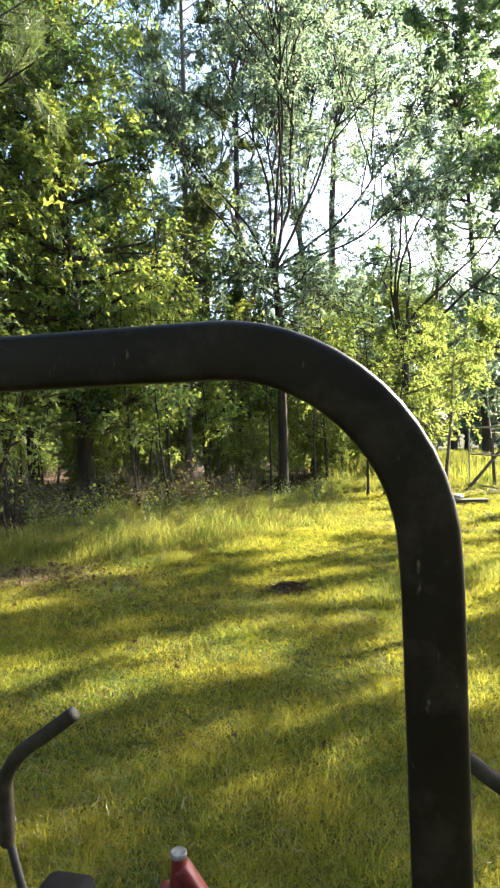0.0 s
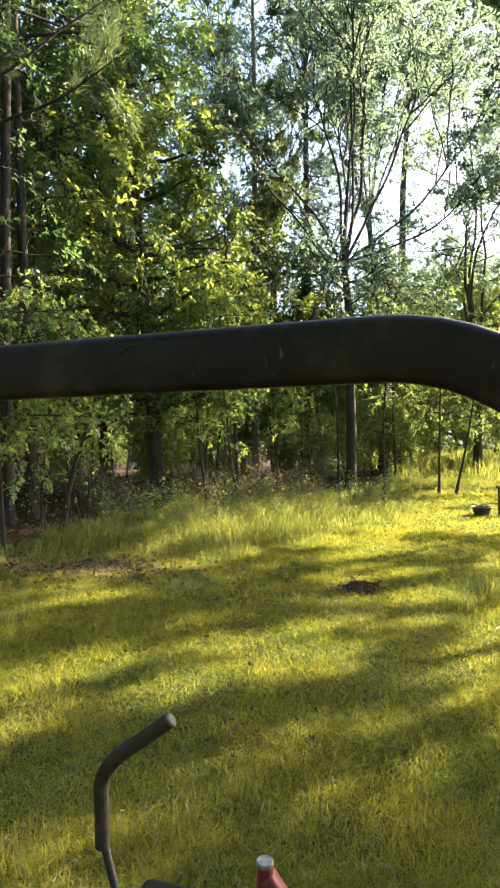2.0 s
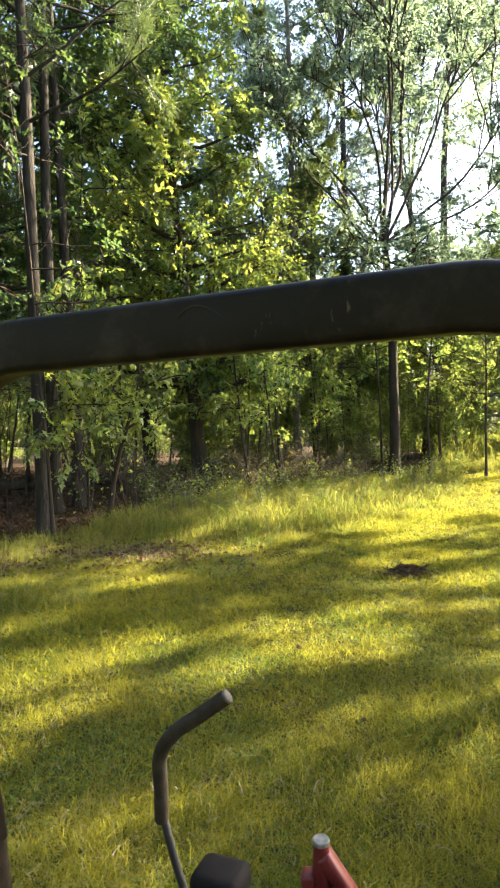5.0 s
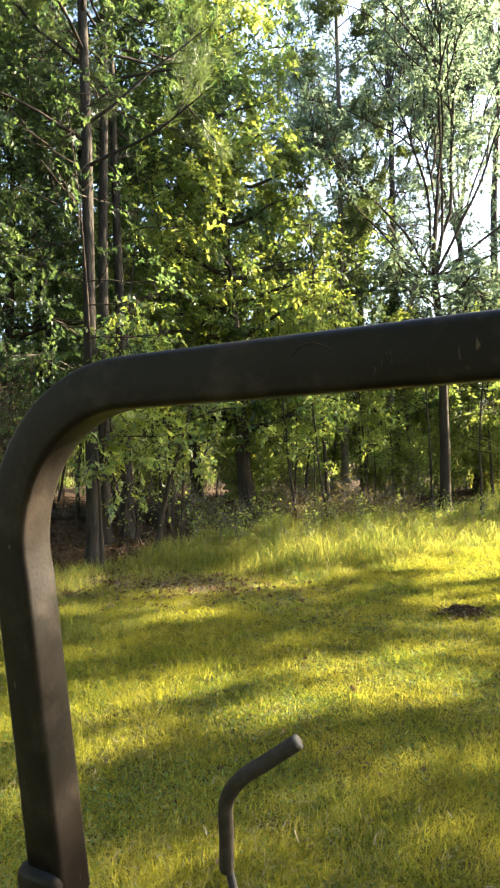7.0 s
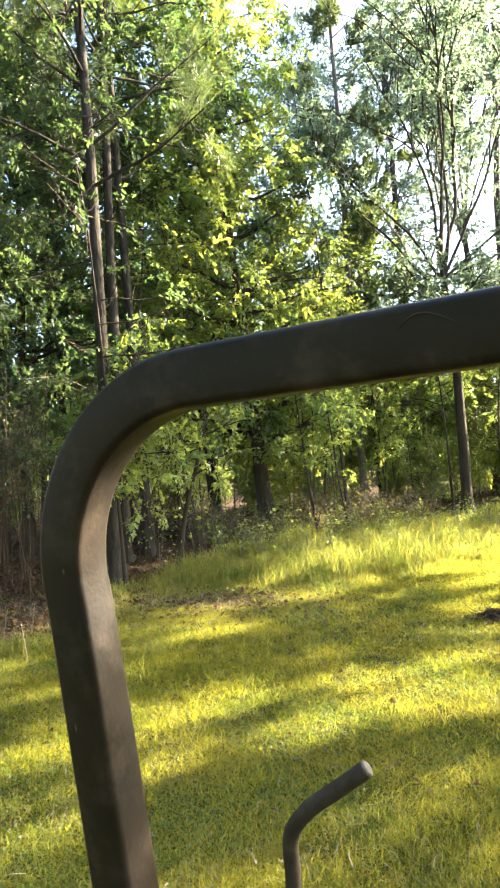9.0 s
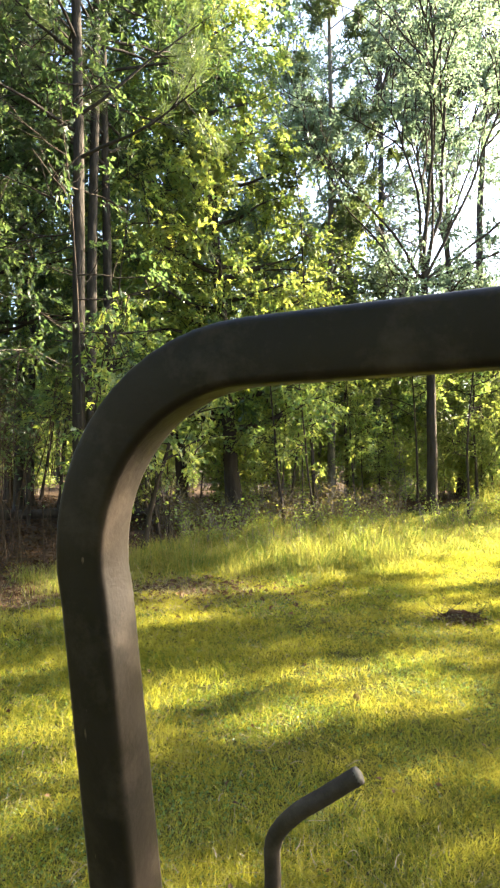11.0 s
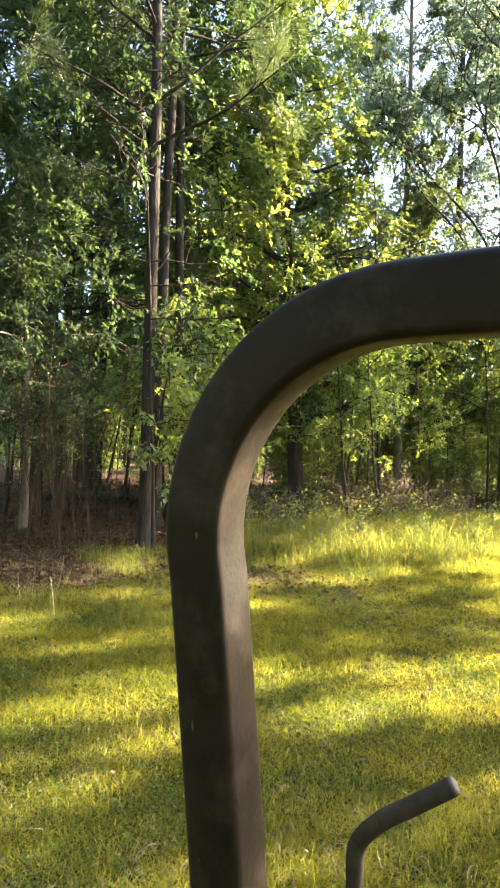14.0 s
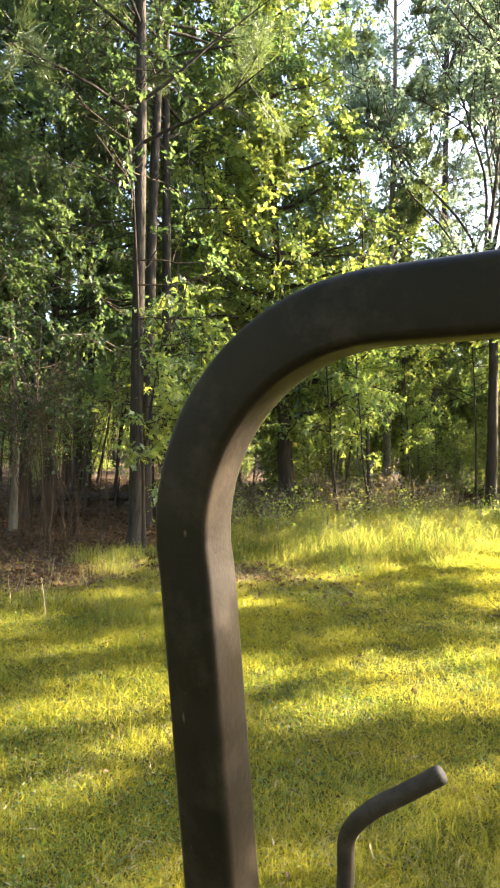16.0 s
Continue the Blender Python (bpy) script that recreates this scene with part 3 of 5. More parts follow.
leafy_tree("oak_tree", (-0.9, 21.5), 18.0, 0.13, "tall slim hardwood with light airy crown", LEAF_FINE, BARK_GREY, 13, (0.2, 0.3),
           0.15, 50, 2.6, 11000, 0.14, 0.42, 0.4, stems=5, fork=0.42, twigs=5)
leafy_tree("oak_tree", (-3.75, 14.9), 15.5, 0.18, "broad oak at the wood edge with sunlit yellow-green leaves", LEAF_OAK, BARK_DARK, 21, (-1.7, -0.6),
           0.14, 72, 2.35, 40000, 0.142, 0.46, 0.1, twigs=6, lobed=True, inner=0.05)
leafy_tree("oak_tree", (-5.6, 16.6), 15.0, 0.14, "slender oak with dense green crown", LEAF_DARK, BARK_DARK, 22, (-0.2, 0.2), 0.2, 44, 3.2, 20000, 0.17, 0.5, 0.2)
leafy_tree("oak_tree", (-8.6, 12.4), 13.0, 0.13, "oak with dense dark green crown", LEAF_DARK, BARK_DARK, 23, (0.3, -0.3), 0.16, 44, 3.2, 30000, 0.125, 0.5, 0.1, lobed=True)
# two oaks added left of the view to keep skylight off the wood edge
leafy_tree("oak_tree", (-10.0, 6.4), 13.0, 0.16, "broad oak with dark green crown, added at the side to block skylight", LEAF_DARK, BARK_DARK, 76, (0.5, 0.2), 0.3, 40, 3.3, 22000, 0.16, 0.5, 0.1, twigs=5)
leafy_tree("oak_tree", (-9.6, 2.4), 13.0, 0.16, "broad oak with dark green crown, added at the side to block skylight", LEAF_DARK, BARK_DARK, 77, (0.5, 0.2), 0.25, 40, 3.4, 18000, 0.18, 0.5, 0.1, twigs=5)
leafy_tree("young_tree", (-7.5, 9.7), 7.0, 0.07, "young hardwood with low dark green leaves", LEAF_DARK, BARK_GREY, 24, (0.0, -0.3), 0.26, 30, 1.7, 13000, 0.105, 0.4, 0.0, lobed=True)
leafy_tree("slim_tree", (-4.4, 8.5), 9.0, 0.028, "slim young oak before the pines with scattered leaf sprays", LEAF_DARK, BARK_DARK, 79, (-0.5, 0.2), 0.36, 22, 1.5, 1300, 0.11, 0.4, 0.15, lobed=True)
leafy_tree("young_tree", (-4.9, 9.15), 3.7, 0.035, "young hardwood with large green leaves", LEAF_OAK, BARK_DARK, 26, (0.4, 0.3), 0.4, 14, 1.2, 2200, 0.125, 0.4, -0.05, lobed=True)
leafy_tree("young_tree", (-4.2, 9.97), 3.3, 0.055, "leaning young tree with thin yellow-green leaves", LEAF_OAK, BARK_DARK, 25, (0.75, 0.1), 0.45, 12, 0.9, 1500, 0.09, 0.3, 0.3)
pine("pine_tree", (-4.77, 8.95), 20, 0.112, "tall straight pine with pale grey-brown trunk and root flare", 31, (-0.05, 0.0), 0.31, 44, 2.0, 40000)
pine("pine_tree", (-5.57, 10.95), 21, 0.115, "tall straight pine with bare dark trunk", 32, (-0.5, 0.2), 0.34, 36, 2.0, 30000)
leafy_tree("hardwood_tree", (-5.5, 11.8), 16.0, 0.125, "tall hardwood with straight dark trunk and high leafy crown", LEAF_DARK, BARK_PINE, 33, (-0.4, 0.2), 0.45, 40, 2.6, 16000, 0.14, 0.45, 0.25, wob=0.015, twigs=5)
leafy_tree("hardwood_tree", (-8.6, 11.5), 14.0, 0.12, "tall hardwood with straight dark trunk and high leafy crown", LEAF_DARK, BARK_PINE, 38, (0.2, -0.3), 0.45, 40, 2.8, 16000, 0.14, 0.45, 0.2, wob=0.015, twigs=5)
pine("pine_tree", (-9.7, 15.3), 20, 0.15, "tall straight pine with bare grey-brown trunk", 34, (0.2, 0.2), 0.45)
pine("pine_tree", (-1.74, 18.1), 19, 0.12, "slim pine with forked top and pale needles", 35, (0.1, 0.4), 0.24, 34, 1.9, 26000, bark=BARK_GREY, needle=0.016)
pine("pine_tree", (-0.4, 24.0), 26, 0.16, "tall pine with dark high crown", 36, (0.6, 0.4), 0.4, 26, 3.0, 15000, needle=0.016)
leafy_tree("sapling", (1.56, 15.3), 4.6, 0.034, "sapling with thin stem and light leaves", LEAF_OAK, BARK_DARK, 41, (0.1, 0.1), 0.5, 10, 0.9, 800, 0.1, 0.35, 0.3)
leafy_tree("sapling", (0.6, 18.0), 5.5, 0.034, "sapling with thin stem and light leaves", LEAF_OAK, BARK_DARK, 42, (-0.3, 0.1), 0.45, 12, 1.1, 1500, 0.1, 0.35, 0.3)
leafy_tree("sapling", (2.95, 16.0), 5.4, 0.034, "sapling with thin stem and yellow-green leaves", LEAF_WOOD, BARK_DARK, 43, (0.1, 0.1), 0.36, 14, 1.2, 2000, 0.09, 0.3, 0.2)
leafy_tree("sapling", (3.35, 16.0), 4.7, 0.034, "sapling with thin leaning stem and yellow-green leaves", LEAF_WOOD, BARK_DARK, 44, (0.7, 0.1), 0.36, 14, 1.2, 2000, 0.09, 0.3, 0.1)
leafy_tree("sapling", (6.0, 19.5), 5.2, 0.06, "small field-edge tree with yellow-green leaves", LEAF_WOOD, BARK_GREY, 45, (0.4, 0.1), 0.25, 20, 2.0, 7000, 0.12, 0.35, 0.2)
leafy_tree("young_tree", (6.1, 25.5), 6.6, 0.07, "field-edge hardwood with sunlit yellow-green leaves", LEAF_WOOD, BARK_GREY, 46, (0.2, 0.1), 0.15, 32, 2.9, 20000, 0.14, 0.4, 0.2)
leafy_tree("young_tree", (3.9, 26.5), 5.6, 0.06, "field-edge hardwood with sunlit yellow-green leaves", LEAF_WOOD, BARK_GREY, 47, (-0.2, 0.1), 0.18, 28, 2.8, 18000, 0.14, 0.4, 0.2)
leafy_tree("young_tree", (2.5, 20.8), 5.6, 0.05, "field-edge hardwood with small sunlit olive leaves", LEAF_WOOD, BARK_DARK, 78, (0.2, 0.1), 0.25, 24, 2.0, 11000, 0.09, 0.4, 0.2)
leafy_tree("young_tree", (-2.5, 21.5), 7.6, 0.07, "young hardwood with thin olive leaves", LEAF_WOOD, BARK_GREY, 48, (0.2, 0.1), 0.2, 26, 2.2, 11000, 0.14, 0.4, 0.3)
leafy_tree("young_tree", (0.2, 22.5), 6.8, 0.07, "young hardwood with thin olive leaves", LEAF_WOOD, BARK_GREY, 49, (-0.2, 0.1), 0.2, 26, 2.2, 11000, 0.14, 0.4, 0.3)
leafy_tree("young_tree", (-4.1, 22.6), 12.0, 0.09, "hardwood behind the oak with pale leaves", LEAF_FINE, BARK_GREY, 50, (0.2, 0.1), 0.3, 30, 2.0, 9000, 0.17, 0.45, 0.3)
leafy_tree("young_tree", (-3.6, 26.8), 12.0, 0.09, "hardwood behind the oak with pale leaves", LEAF_FINE, BARK_GREY, 57, (-0.2, 0.1), 0.3, 30, 2.4, 9000, 0.18, 0.45, 0.3)
leafy_tree("oak_tree", (13.3, 35.5), 25.0, 0.24, "tall oak with dense blue-green crown", LEAF_DARK, BARK_DARK, 58, (-0.3, 0.1), 0.5, 34, 4.8, 20000, 0.21, 0.5, 0.2, twigs=4, wob=0.03)
leafy_tree("oak_tree", (9.5, 34.0), 31.0, 0.28, "very tall oak with dense blue-green crown", LEAF_DARK, BARK_DARK, 68, (0.3, 0.1), 0.58, 40, 4.8, 19000, 0.25, 0.5, 0.2, twigs=5)
leafy_tree("oak_tree", (4.6, 35.0), 31.0, 0.28, "very tall oak with dense blue-green crown", LEAF_DARK, BARK_DARK, 69, (-0.3, 0.1), 0.6, 40, 4.6, 13000, 0.25, 0.5, 0.2, twigs=5)
# two oaks added past the right edge, placed sunward to shade the ground
leafy_tree("oak_tree", (10.0, 21.2), 13.6, 0.14, "tall oak with full green crown, added beside the view to cast shade", LEAF_DARK, BARK_DARK, 59, (0, 0), 0.7, 26, 2.8, 13000, 0.17, 0.4, 0.1, twigs=4, twig_len=0.4, wob=0.04)
leafy_tree("oak_tree", (17.3, 21.4), 13.0, 0.13, "oak with open green crown, added out of view to cast shade", LEAF_DARK, BARK_DARK, 60, (0, 0), 0.66, 18, 2.7, 4500, 0.17, 0.18, 0.1, twigs=3, twig_len=0.25, wob=0.04)
leafy_tree("oak_tree", (8.3, 10.4), 13.5, 0.1, "large oak with dark green hanging crown", LEAF_DARK, BARK_DARK, 51, (-0.6, 0.3), 0.44, 20, 3.2, 4000, 0.15, 0.3, 0.1, twigs=3, twig_len=0.22, wob=0.06)
# two more added out of view, their sparse crowns dapple the lawn
leafy_tree("oak_tree", (12.0, 15.5), 12.0, 0.1, "oak with open dark green crown, added out of view to cast shade", LEAF_DARK, BARK_DARK, 52, (0, 0), 0.34, 10, 3.0, 3800, 0.16, 0.17, 0.2, twigs=3, twig_len=0.22, wob=0.07)
leafy_tree("oak_tree", (12.3, 11.6), 12.0, 0.1, "oak with open dark green crown, added out of view to cast shade", LEAF_DARK, BARK_DARK, 53, (0, 0), 0.34, 14, 3.4, 6500, 0.16, 0.17, 0.2, twigs=3, twig_len=0.22, wob=0.07)
leafy_tree("oak_tree", (13.5, 32.0), 17.0, 0.25, "large far oak with blue-green crown", LEAF_FINE, BARK_DARK, 54, (0, 0), 0.2, 34, 4.5, 24000, 0.22, 0.6, 0.2)
# three added oaks, set by where their shadows fall on the lawn
leafy_tree("oak_tree", (9.8, 19.0), 12.1, 0.11, "slim oak with high open crown, added out of view to cast shade", LEAF_DARK, BARK_DARK, 75, (0, 0), 0.71, 18, 1.9, 10500, 0.16, 0.3, 0.15, twigs=3, twig_len=0.3, wob=0.04)
leafy_tree("oak_tree", (11.3, 19.3), 11.9, 0.14, "tall oak with full green crown, added beside the view to cast shade", LEAF_DARK, BARK_DARK, 55, (0.2, -0.1), 0.66, 20, 2.0, 5500, 0.17, 0.22, 0.15, twigs=3, twig_len=0.22, wob=0.04)
leafy_tree("oak_tree", (9.3, 9.9), 8.6, 0.1, "young oak with open green crown, added out of view to cast shade", LEAF_DARK, BARK_DARK, 56, (0, 0), 0.5, 18, 1.8, 7000, 0.15, 0.22, 0.15, twigs=3, twig_len=0.22, wob=0.05)

# woodland behind, four kinds repeated
WOODS = "trees of the wood"
kinds = [
    leafy_tree("woodland_tree", (-13, 20), 15, 0.14, "woodland hardwood with dense green crown", LEAF_WOOD, BARK_DARK, 61, (0.3, 0.2), 0.3, 28, 3.0, 7000, 0.27, 0.6, 0.2, WOODS, False),
    leafy_tree("woodland_tree", (-8, 21), 13, 0.12, "woodland hardwood with dense green crown", LEAF_DARK, BARK_DARK, 62, (-0.3, 0.2), 0.28, 28, 2.8, 7000, 0.27, 0.6, 0.2, WOODS, False),
    leafy_tree("woodland_tree", (-9.5, 23), 12, 0.10, "woodland hardwood with dense green crown", LEAF_WOOD, BARK_GREY, 63, (0.2, -0.2), 0.22, 28, 2.6, 7000, 0.25, 0.6, 0.25, WOODS, False),
    pine("woodland_pine", (-11, 18), 19, 0.13, "woodland pine with bare trunk", 64, (0.2, 0.1), 0.5, 18, 2.2, 7000, WOODS),
]
wr = np.random.default_rng(5)
count = 0
for i in range(900):
    x, y = wr.uniform(-36, 7), wr.uniform(17, 46)
    if y < 20 - 0.12 * x or (x > 2 and y < 26 + (x - 2) * 2.5) or count >= 32:
        continue
    count += 1
    k = kinds[wr.integers(0, 4)] if x < -6 else kinds[wr.integers(1, 3)]
    s = wr.uniform(0.8, 1.15) if x < -6 else wr.uniform(0.42, 0.62)
    copy_thing(k, pose(x, y, float(rise(x, y)) - 0.05, 0, 0, wr.uniform(0, 360)) @ Matrix.Scale(s, 4))
# unseen ring of trees added behind the camera, closing off the low sky there
for i in range(40):
    a = radians(100 + 200 * (i + wr.uniform(-0.3, 0.3)) / 40)
    q = wr.uniform(10, 16) if i % 2 else wr.uniform(16, 24)
    copy_thing(kinds[wr.integers(0, 3)], pose(q * math.sin(a), q * math.cos(a), -0.05, 0, 0, wr.uniform(0, 360)) @ Matrix.Scale(wr.uniform(0.8, 1.1), 4))
# slim young trees between the pines
slim = [leafy_tree("slim_tree", (-8.3, 13.4), 7.5, 0.04, "slim young tree with bare lower stem", LEAF_WOOD, BARK_DARK, 66, (0.3, 0.1), 0.35, 14, 1.3, 2200, 0.13, 0.35, 0.2, "slim young trees"),
        leafy_tree("slim_tree", (-5.0, 13.0), 6.5, 0.035, "slim young tree with bare lower stem", LEAF_OAK, BARK_DARK, 67, (-0.3, 0.2), 0.35, 12, 1.2, 1700, 0.13, 0.35, 0.2, "slim young trees")]
count = 0
for i in range(600):
    x, y = wr.uniform(-17, -0.5), wr.uniform(10.5, 22)
    if y < wood_edge(x) + (2.6 if x < -5 else 4.6) or count >= 34:
        continue
    count += 1
    copy_thing(slim[wr.integers(0, 2)], pose(x, y, float(rise(x, y)) - 0.05, wr.uniform(-4, 4), wr.uniform(-4, 4), wr.uniform(0, 360)) @ Matrix.Scale(wr.uniform(0.7, 1.25), 4))
for i in range(9):
    x, y = wr.uniform(-4.6, -0.3), wr.uniform(16.0, 20)
    copy_thing(slim[1], pose(x, y, float(rise(x, y)) - 0.05, wr.uniform(-5, 5), wr.uniform(-5, 5), wr.uniform(0, 360)) @ Matrix.Scale(wr.uniform(0.42, 0.75), 4))
for i in range(15):
    x = wr.uniform(-4.4, -0.7)
    y = wood_edge(x) + wr.uniform(4.2, 6.2)
    if abs(x + 0.3 + 0.23 * y) < 0.55:
        continue
    m = pose(x, float(y), float(rise(x, y)) - 0.05, wr.uniform(-5, 5), wr.uniform(-5, 5), wr.uniform(0, 360)) @ Matrix.Scale(wr.uniform(0.45, 0.85), 4)
    if i % 5 in (0, 2):
        copy_thing(slim[1], m)
far_kind = leafy_tree("far_tree", (18, 56), 16, 0.25, "far tree on the field edge with full crown", LEAF_FINE, BARK_DARK, 65, (0, 0), 0.1, 34, 4.6, 6000, 0.42, 0.8, 0.2, "far tree line", False)
for i in range(26):
    a = wr.uniform(-5, 60)
    copy_thing(far_kind, pose(wr.uniform(8, 60), wr.uniform(50, 72), 0.2, 0, 0, wr.uniform(0, 360)) @ Matrix.Scale(wr.uniform(0.7, 1.3), 4))

# undergrowth
UNDER = "shrubs under the trees"
sk = [shrub("shrub", (-7.2, 17.5), 2.6, "leafy shrub under the trees", 71, 14, 2600, 0.11, LEAF_WOOD, BARK_GREY, 0.8, UNDER),
      shrub("shrub", (-1.0, 20.0), 2.2, "leafy shrub under the trees", 72, 12, 2200, 0.11, LEAF_OAK, BARK_GREY, 0.8, UNDER),
      shrub("shrub", (-5.0, 19.0), 3.2, "tall leafy shrub under the trees", 73, 12, 2600, 0.12, LEAF_WOOD, BARK_DARK, 0.7, UNDER)]
count = 0
for i in range(400):
    x, y = wr.uniform(-26, 5), wr.uniform(14, 32)
    if y < wood_edge(x) + 6.5 or (x > 2.5 and y < 22) or (x < -6 and y < 17) or count >= 34:
        continue
    count += 1
    copy_thing(sk[wr.integers(0, 3)], pose(x, y, float(rise(x, y)) - 0.03, 0, 0, wr.uniform(0, 360)) @ Matrix.Scale(wr.uniform(0.7, 1.3), 4))
for i in range(70):
    a = radians(wr.uniform(-64, 8))
    q = wr.uniform(49, 64)
    copy_thing(sk[(0, 1, 2)[i % 3]], pose(q * math.sin(a), q * math.cos(a), float(rise(q * math.sin(a), q * math.cos(a))) - 0.05, 0, 0, wr.uniform(0, 360)) @ Matrix.Scale(wr.uniform(2.0, 3.3), 4))
for (x, y, h, seed) in ((-5.95, 8.6, 3.2, 81), (-6.7, 9.3, 3.0, 87)):
    shrub("cane_thicket", (x, y), h, "thicket of thin bare pale stems, leafy on top", seed, 22, 700, 0.07, LEAF_DARK, CANE, 1.0, "cane thicket", 0.6, "shrub", 0.008)
for (x, y, h, seed) in ((-3.75, 10.3, 2.2, 84), (-4.9, 10.9, 2.6, 86)):
    shrub("young_shoot", (x, y), h, "thin upright shoots with few yellow-green leaves", seed, 6, 160, 0.08, LEAF_OAK, BARK_DARK, 0.5, "shoots at the wood edge", 0.3)

LEAF_DRY = plant("dry_brush_leaf", (0.075, 0.066, 0.03), (0.14, 0.118, 0.05), (0.13, 0.105, 0.035), (0.25, 0.20, 0.07), 0.4, 0.8, 0.01)
brush = shrub("dry_brush", (-3.1, 14.3), 1.0, "low dry brown brush behind the tall grass", 92, 22, 900, 0.06, LEAF_DRY, BARK_GREY, 0.75, "dry brush", 0.1, "shrub", 0.005)
for bx_, by_, k in ((-2.3, 13.9, 0.9), (-1.5, 14.6, 1.1), (-0.7, 14.9, 0.9), (-2.7, 15.6, 1.2), (-1.9, 16.2, 1.2), (-4.4, 13.4, 1.1), (-5.0, 14.2, 1.2), (-0.2, 16.0, 0.9), (-3.7, 12.7, 0.8)):
    copy_thing(brush, pose(bx_, by_, float(rise(bx_, by_)) - 0.03, 0, 0, wr.uniform(0, 360)) @ Matrix.Scale(k, 4))

# ---- grass ----


def lawn_points(n, r0, r1, a0, a1, rng, power=1.0):
    r = r0 + (r1 - r0) * rng.uniform(0, 1, n) ** power
    a = np.radians(rng.uniform(a0, a1, n))
    return r * np.sin(a), r * np.cos(a), r


gr = np.random.default_rng(3)


def lawn(name, count_, r0, r1, a0, a1, power, label):
    x, y, r = lawn_points(count_, r0, r1, a0, a1, gr, power)
    keep = (y < wood_edge(x) + 0.4 + 12 * (x > 2.3)) & (y < 18.5 + 0.1 * x) & (gr.uniform(0, 1, len(x)) > litter(x, y) * 0.9)
    x, y, r = x[keep], y[keep], r[keep]
    tuft = 0.5 + 0.5 * np.sin(x * 5.1 + 1.3 * np.sin(y * 3.3)) * np.sin(y * 4.7 + 1.7 * np.sin(x * 3.9))
    hgt = (0.016 + 0.050 * gr.uniform(0, 1, len(x)) ** 2.5) * (0.6 + 0.8 * tuft) * (1 + 0.03 * r)
    V, F = blades(np.stack([x, y, rise(x, y) - 0.003], 1), hgt, 0.0026 * (0.6 + 0.26 * r), gr, 1.7)
    tagged(put(name, quick_mesh(name, V, F, BLADE_LAWN)), label, "grass", kind="stuff")


lawn("lawn_grass", 420000, 1.3, 17, -48, 27, 1.25, "short mown lawn grass, yellow-green with dry patches")
cx_, cy_, cr_ = lawn_points(20000, 1.3, 11, -47, 26, gr, 1.15)
ok = (cy_ < wood_edge(cx_) + 0.2) & (litter(cx_, cy_) < 0.6)
cx_, cy_, cr_ = cx_[ok], cy_[ok], cr_[ok]
per = 20
size_ = np.repeat(gr.uniform(0.4, 1.0, len(cx_)) ** 1.5 * (0.7 + 0.6 * (np.sin(cx_ * 1.3 + 2 * np.sin(cy_ * 0.9)) > 0)), per)
ox, oy = gr.normal(0, 0.022, len(size_)), gr.normal(0, 0.022, len(size_))
bx, by, br = np.repeat(cx_, per) + ox * (0.6 + size_), np.repeat(cy_, per) + oy * (0.6 + size_), np.repeat(cr_, per)
V, F = blades(np.stack([bx, by, rise(bx, by) - 0.003], 1), (0.018 + 0.055 * gr.uniform(0.2, 1, len(bx)) ** 1.5) * size_, 0.0034 * (0.6 + 0.24 * br), gr, 1.5)
V = V.reshape(-1, 3, 3)
V[:, 2, :2] += np.stack([ox, oy], 1) * 1.2
tagged(put("lawn_tufts", quick_mesh("lawn_tufts", V.reshape(-1, 3), F, BLADE_LAWN)), "small uneven tufts in the mown lawn", "grass", kind="stuff")
lawn("far_lawn_grass", 60000, 15, 40, -2, 28, 1.0, "short sunlit lawn grass running to the fence")

x, y, r = lawn_points(80000, 1.4, 9, -46, 25, gr, 1.2)
pt = np.sin(x * 2.3 + 2 * np.sin(y * 1.7)) * np.sin(y * 2.9 + 1.5 * np.sin(x * 2.1)) + gr.normal(0, 0.4, len(x))
ok = (pt > 0.1) & (litter(x, y) < 0.3) & (y < wood_edge(x))
x, y, r = x[ok], y[ok], r[ok]
V, F = leaf_cards(np.stack([x, y, rise(x, y) + gr.uniform(0.003, 0.02, len(x))], 1), 0.013 + 0.0013 * r, gr, 0.75, 0.4)
tagged(put("lawn_clover", quick_mesh("lawn_clover", V, F, LEAF_CLOVER)), "low clover and small weeds in the lawn", "clover", kind="stuff")

STRAW = plant("dry_straw", (0.15, 0.115, 0.06), (0.32, 0.26, 0.15), (0.2, 0.15, 0.07), (0.36, 0.28, 0.15), 0.3, 1.2)
x, y, r = lawn_points(26000, 1.4, 10, -46, 25, gr, 1.1)
pt = np.sin(x * 1.9 + 2 * np.sin(y * 1.3)) * np.sin(y * 2.3 + 1.5 * np.sin(x * 1.7)) + gr.normal(0, 0.35, len(x))
ok = (pt > 0.15) & (y < wood_edge(x))
x, y, r = x[ok], y[ok], r[ok]
V, F = blades(np.stack([x, y, rise(x, y) + gr.uniform(0.015, 0.045, len(x))], 1), gr.uniform(0.005, 0.022, len(x)), 0.0016 * (0.8 + 0.25 * r), gr, 4.0)
tagged(put("dry_clippings", quick_mesh("dry_clippings", V, F, STRAW)), "pale dry grass clippings strewn over the lawn", "clippings", kind="stuff")

# long dry stalks lying bent on the lawn
ns_ = 420
x, y, r = lawn_points(ns_, 1.5, 8, -46, 25, gr, 1.0)
a = gr.uniform(0, 2 * np.pi, ns_)
length_, bend, arch = gr.uniform(0.03, 0.10, ns_), gr.normal(0, 1.0, ns_), gr.uniform(0.0, 0.03, ns_)
V = []
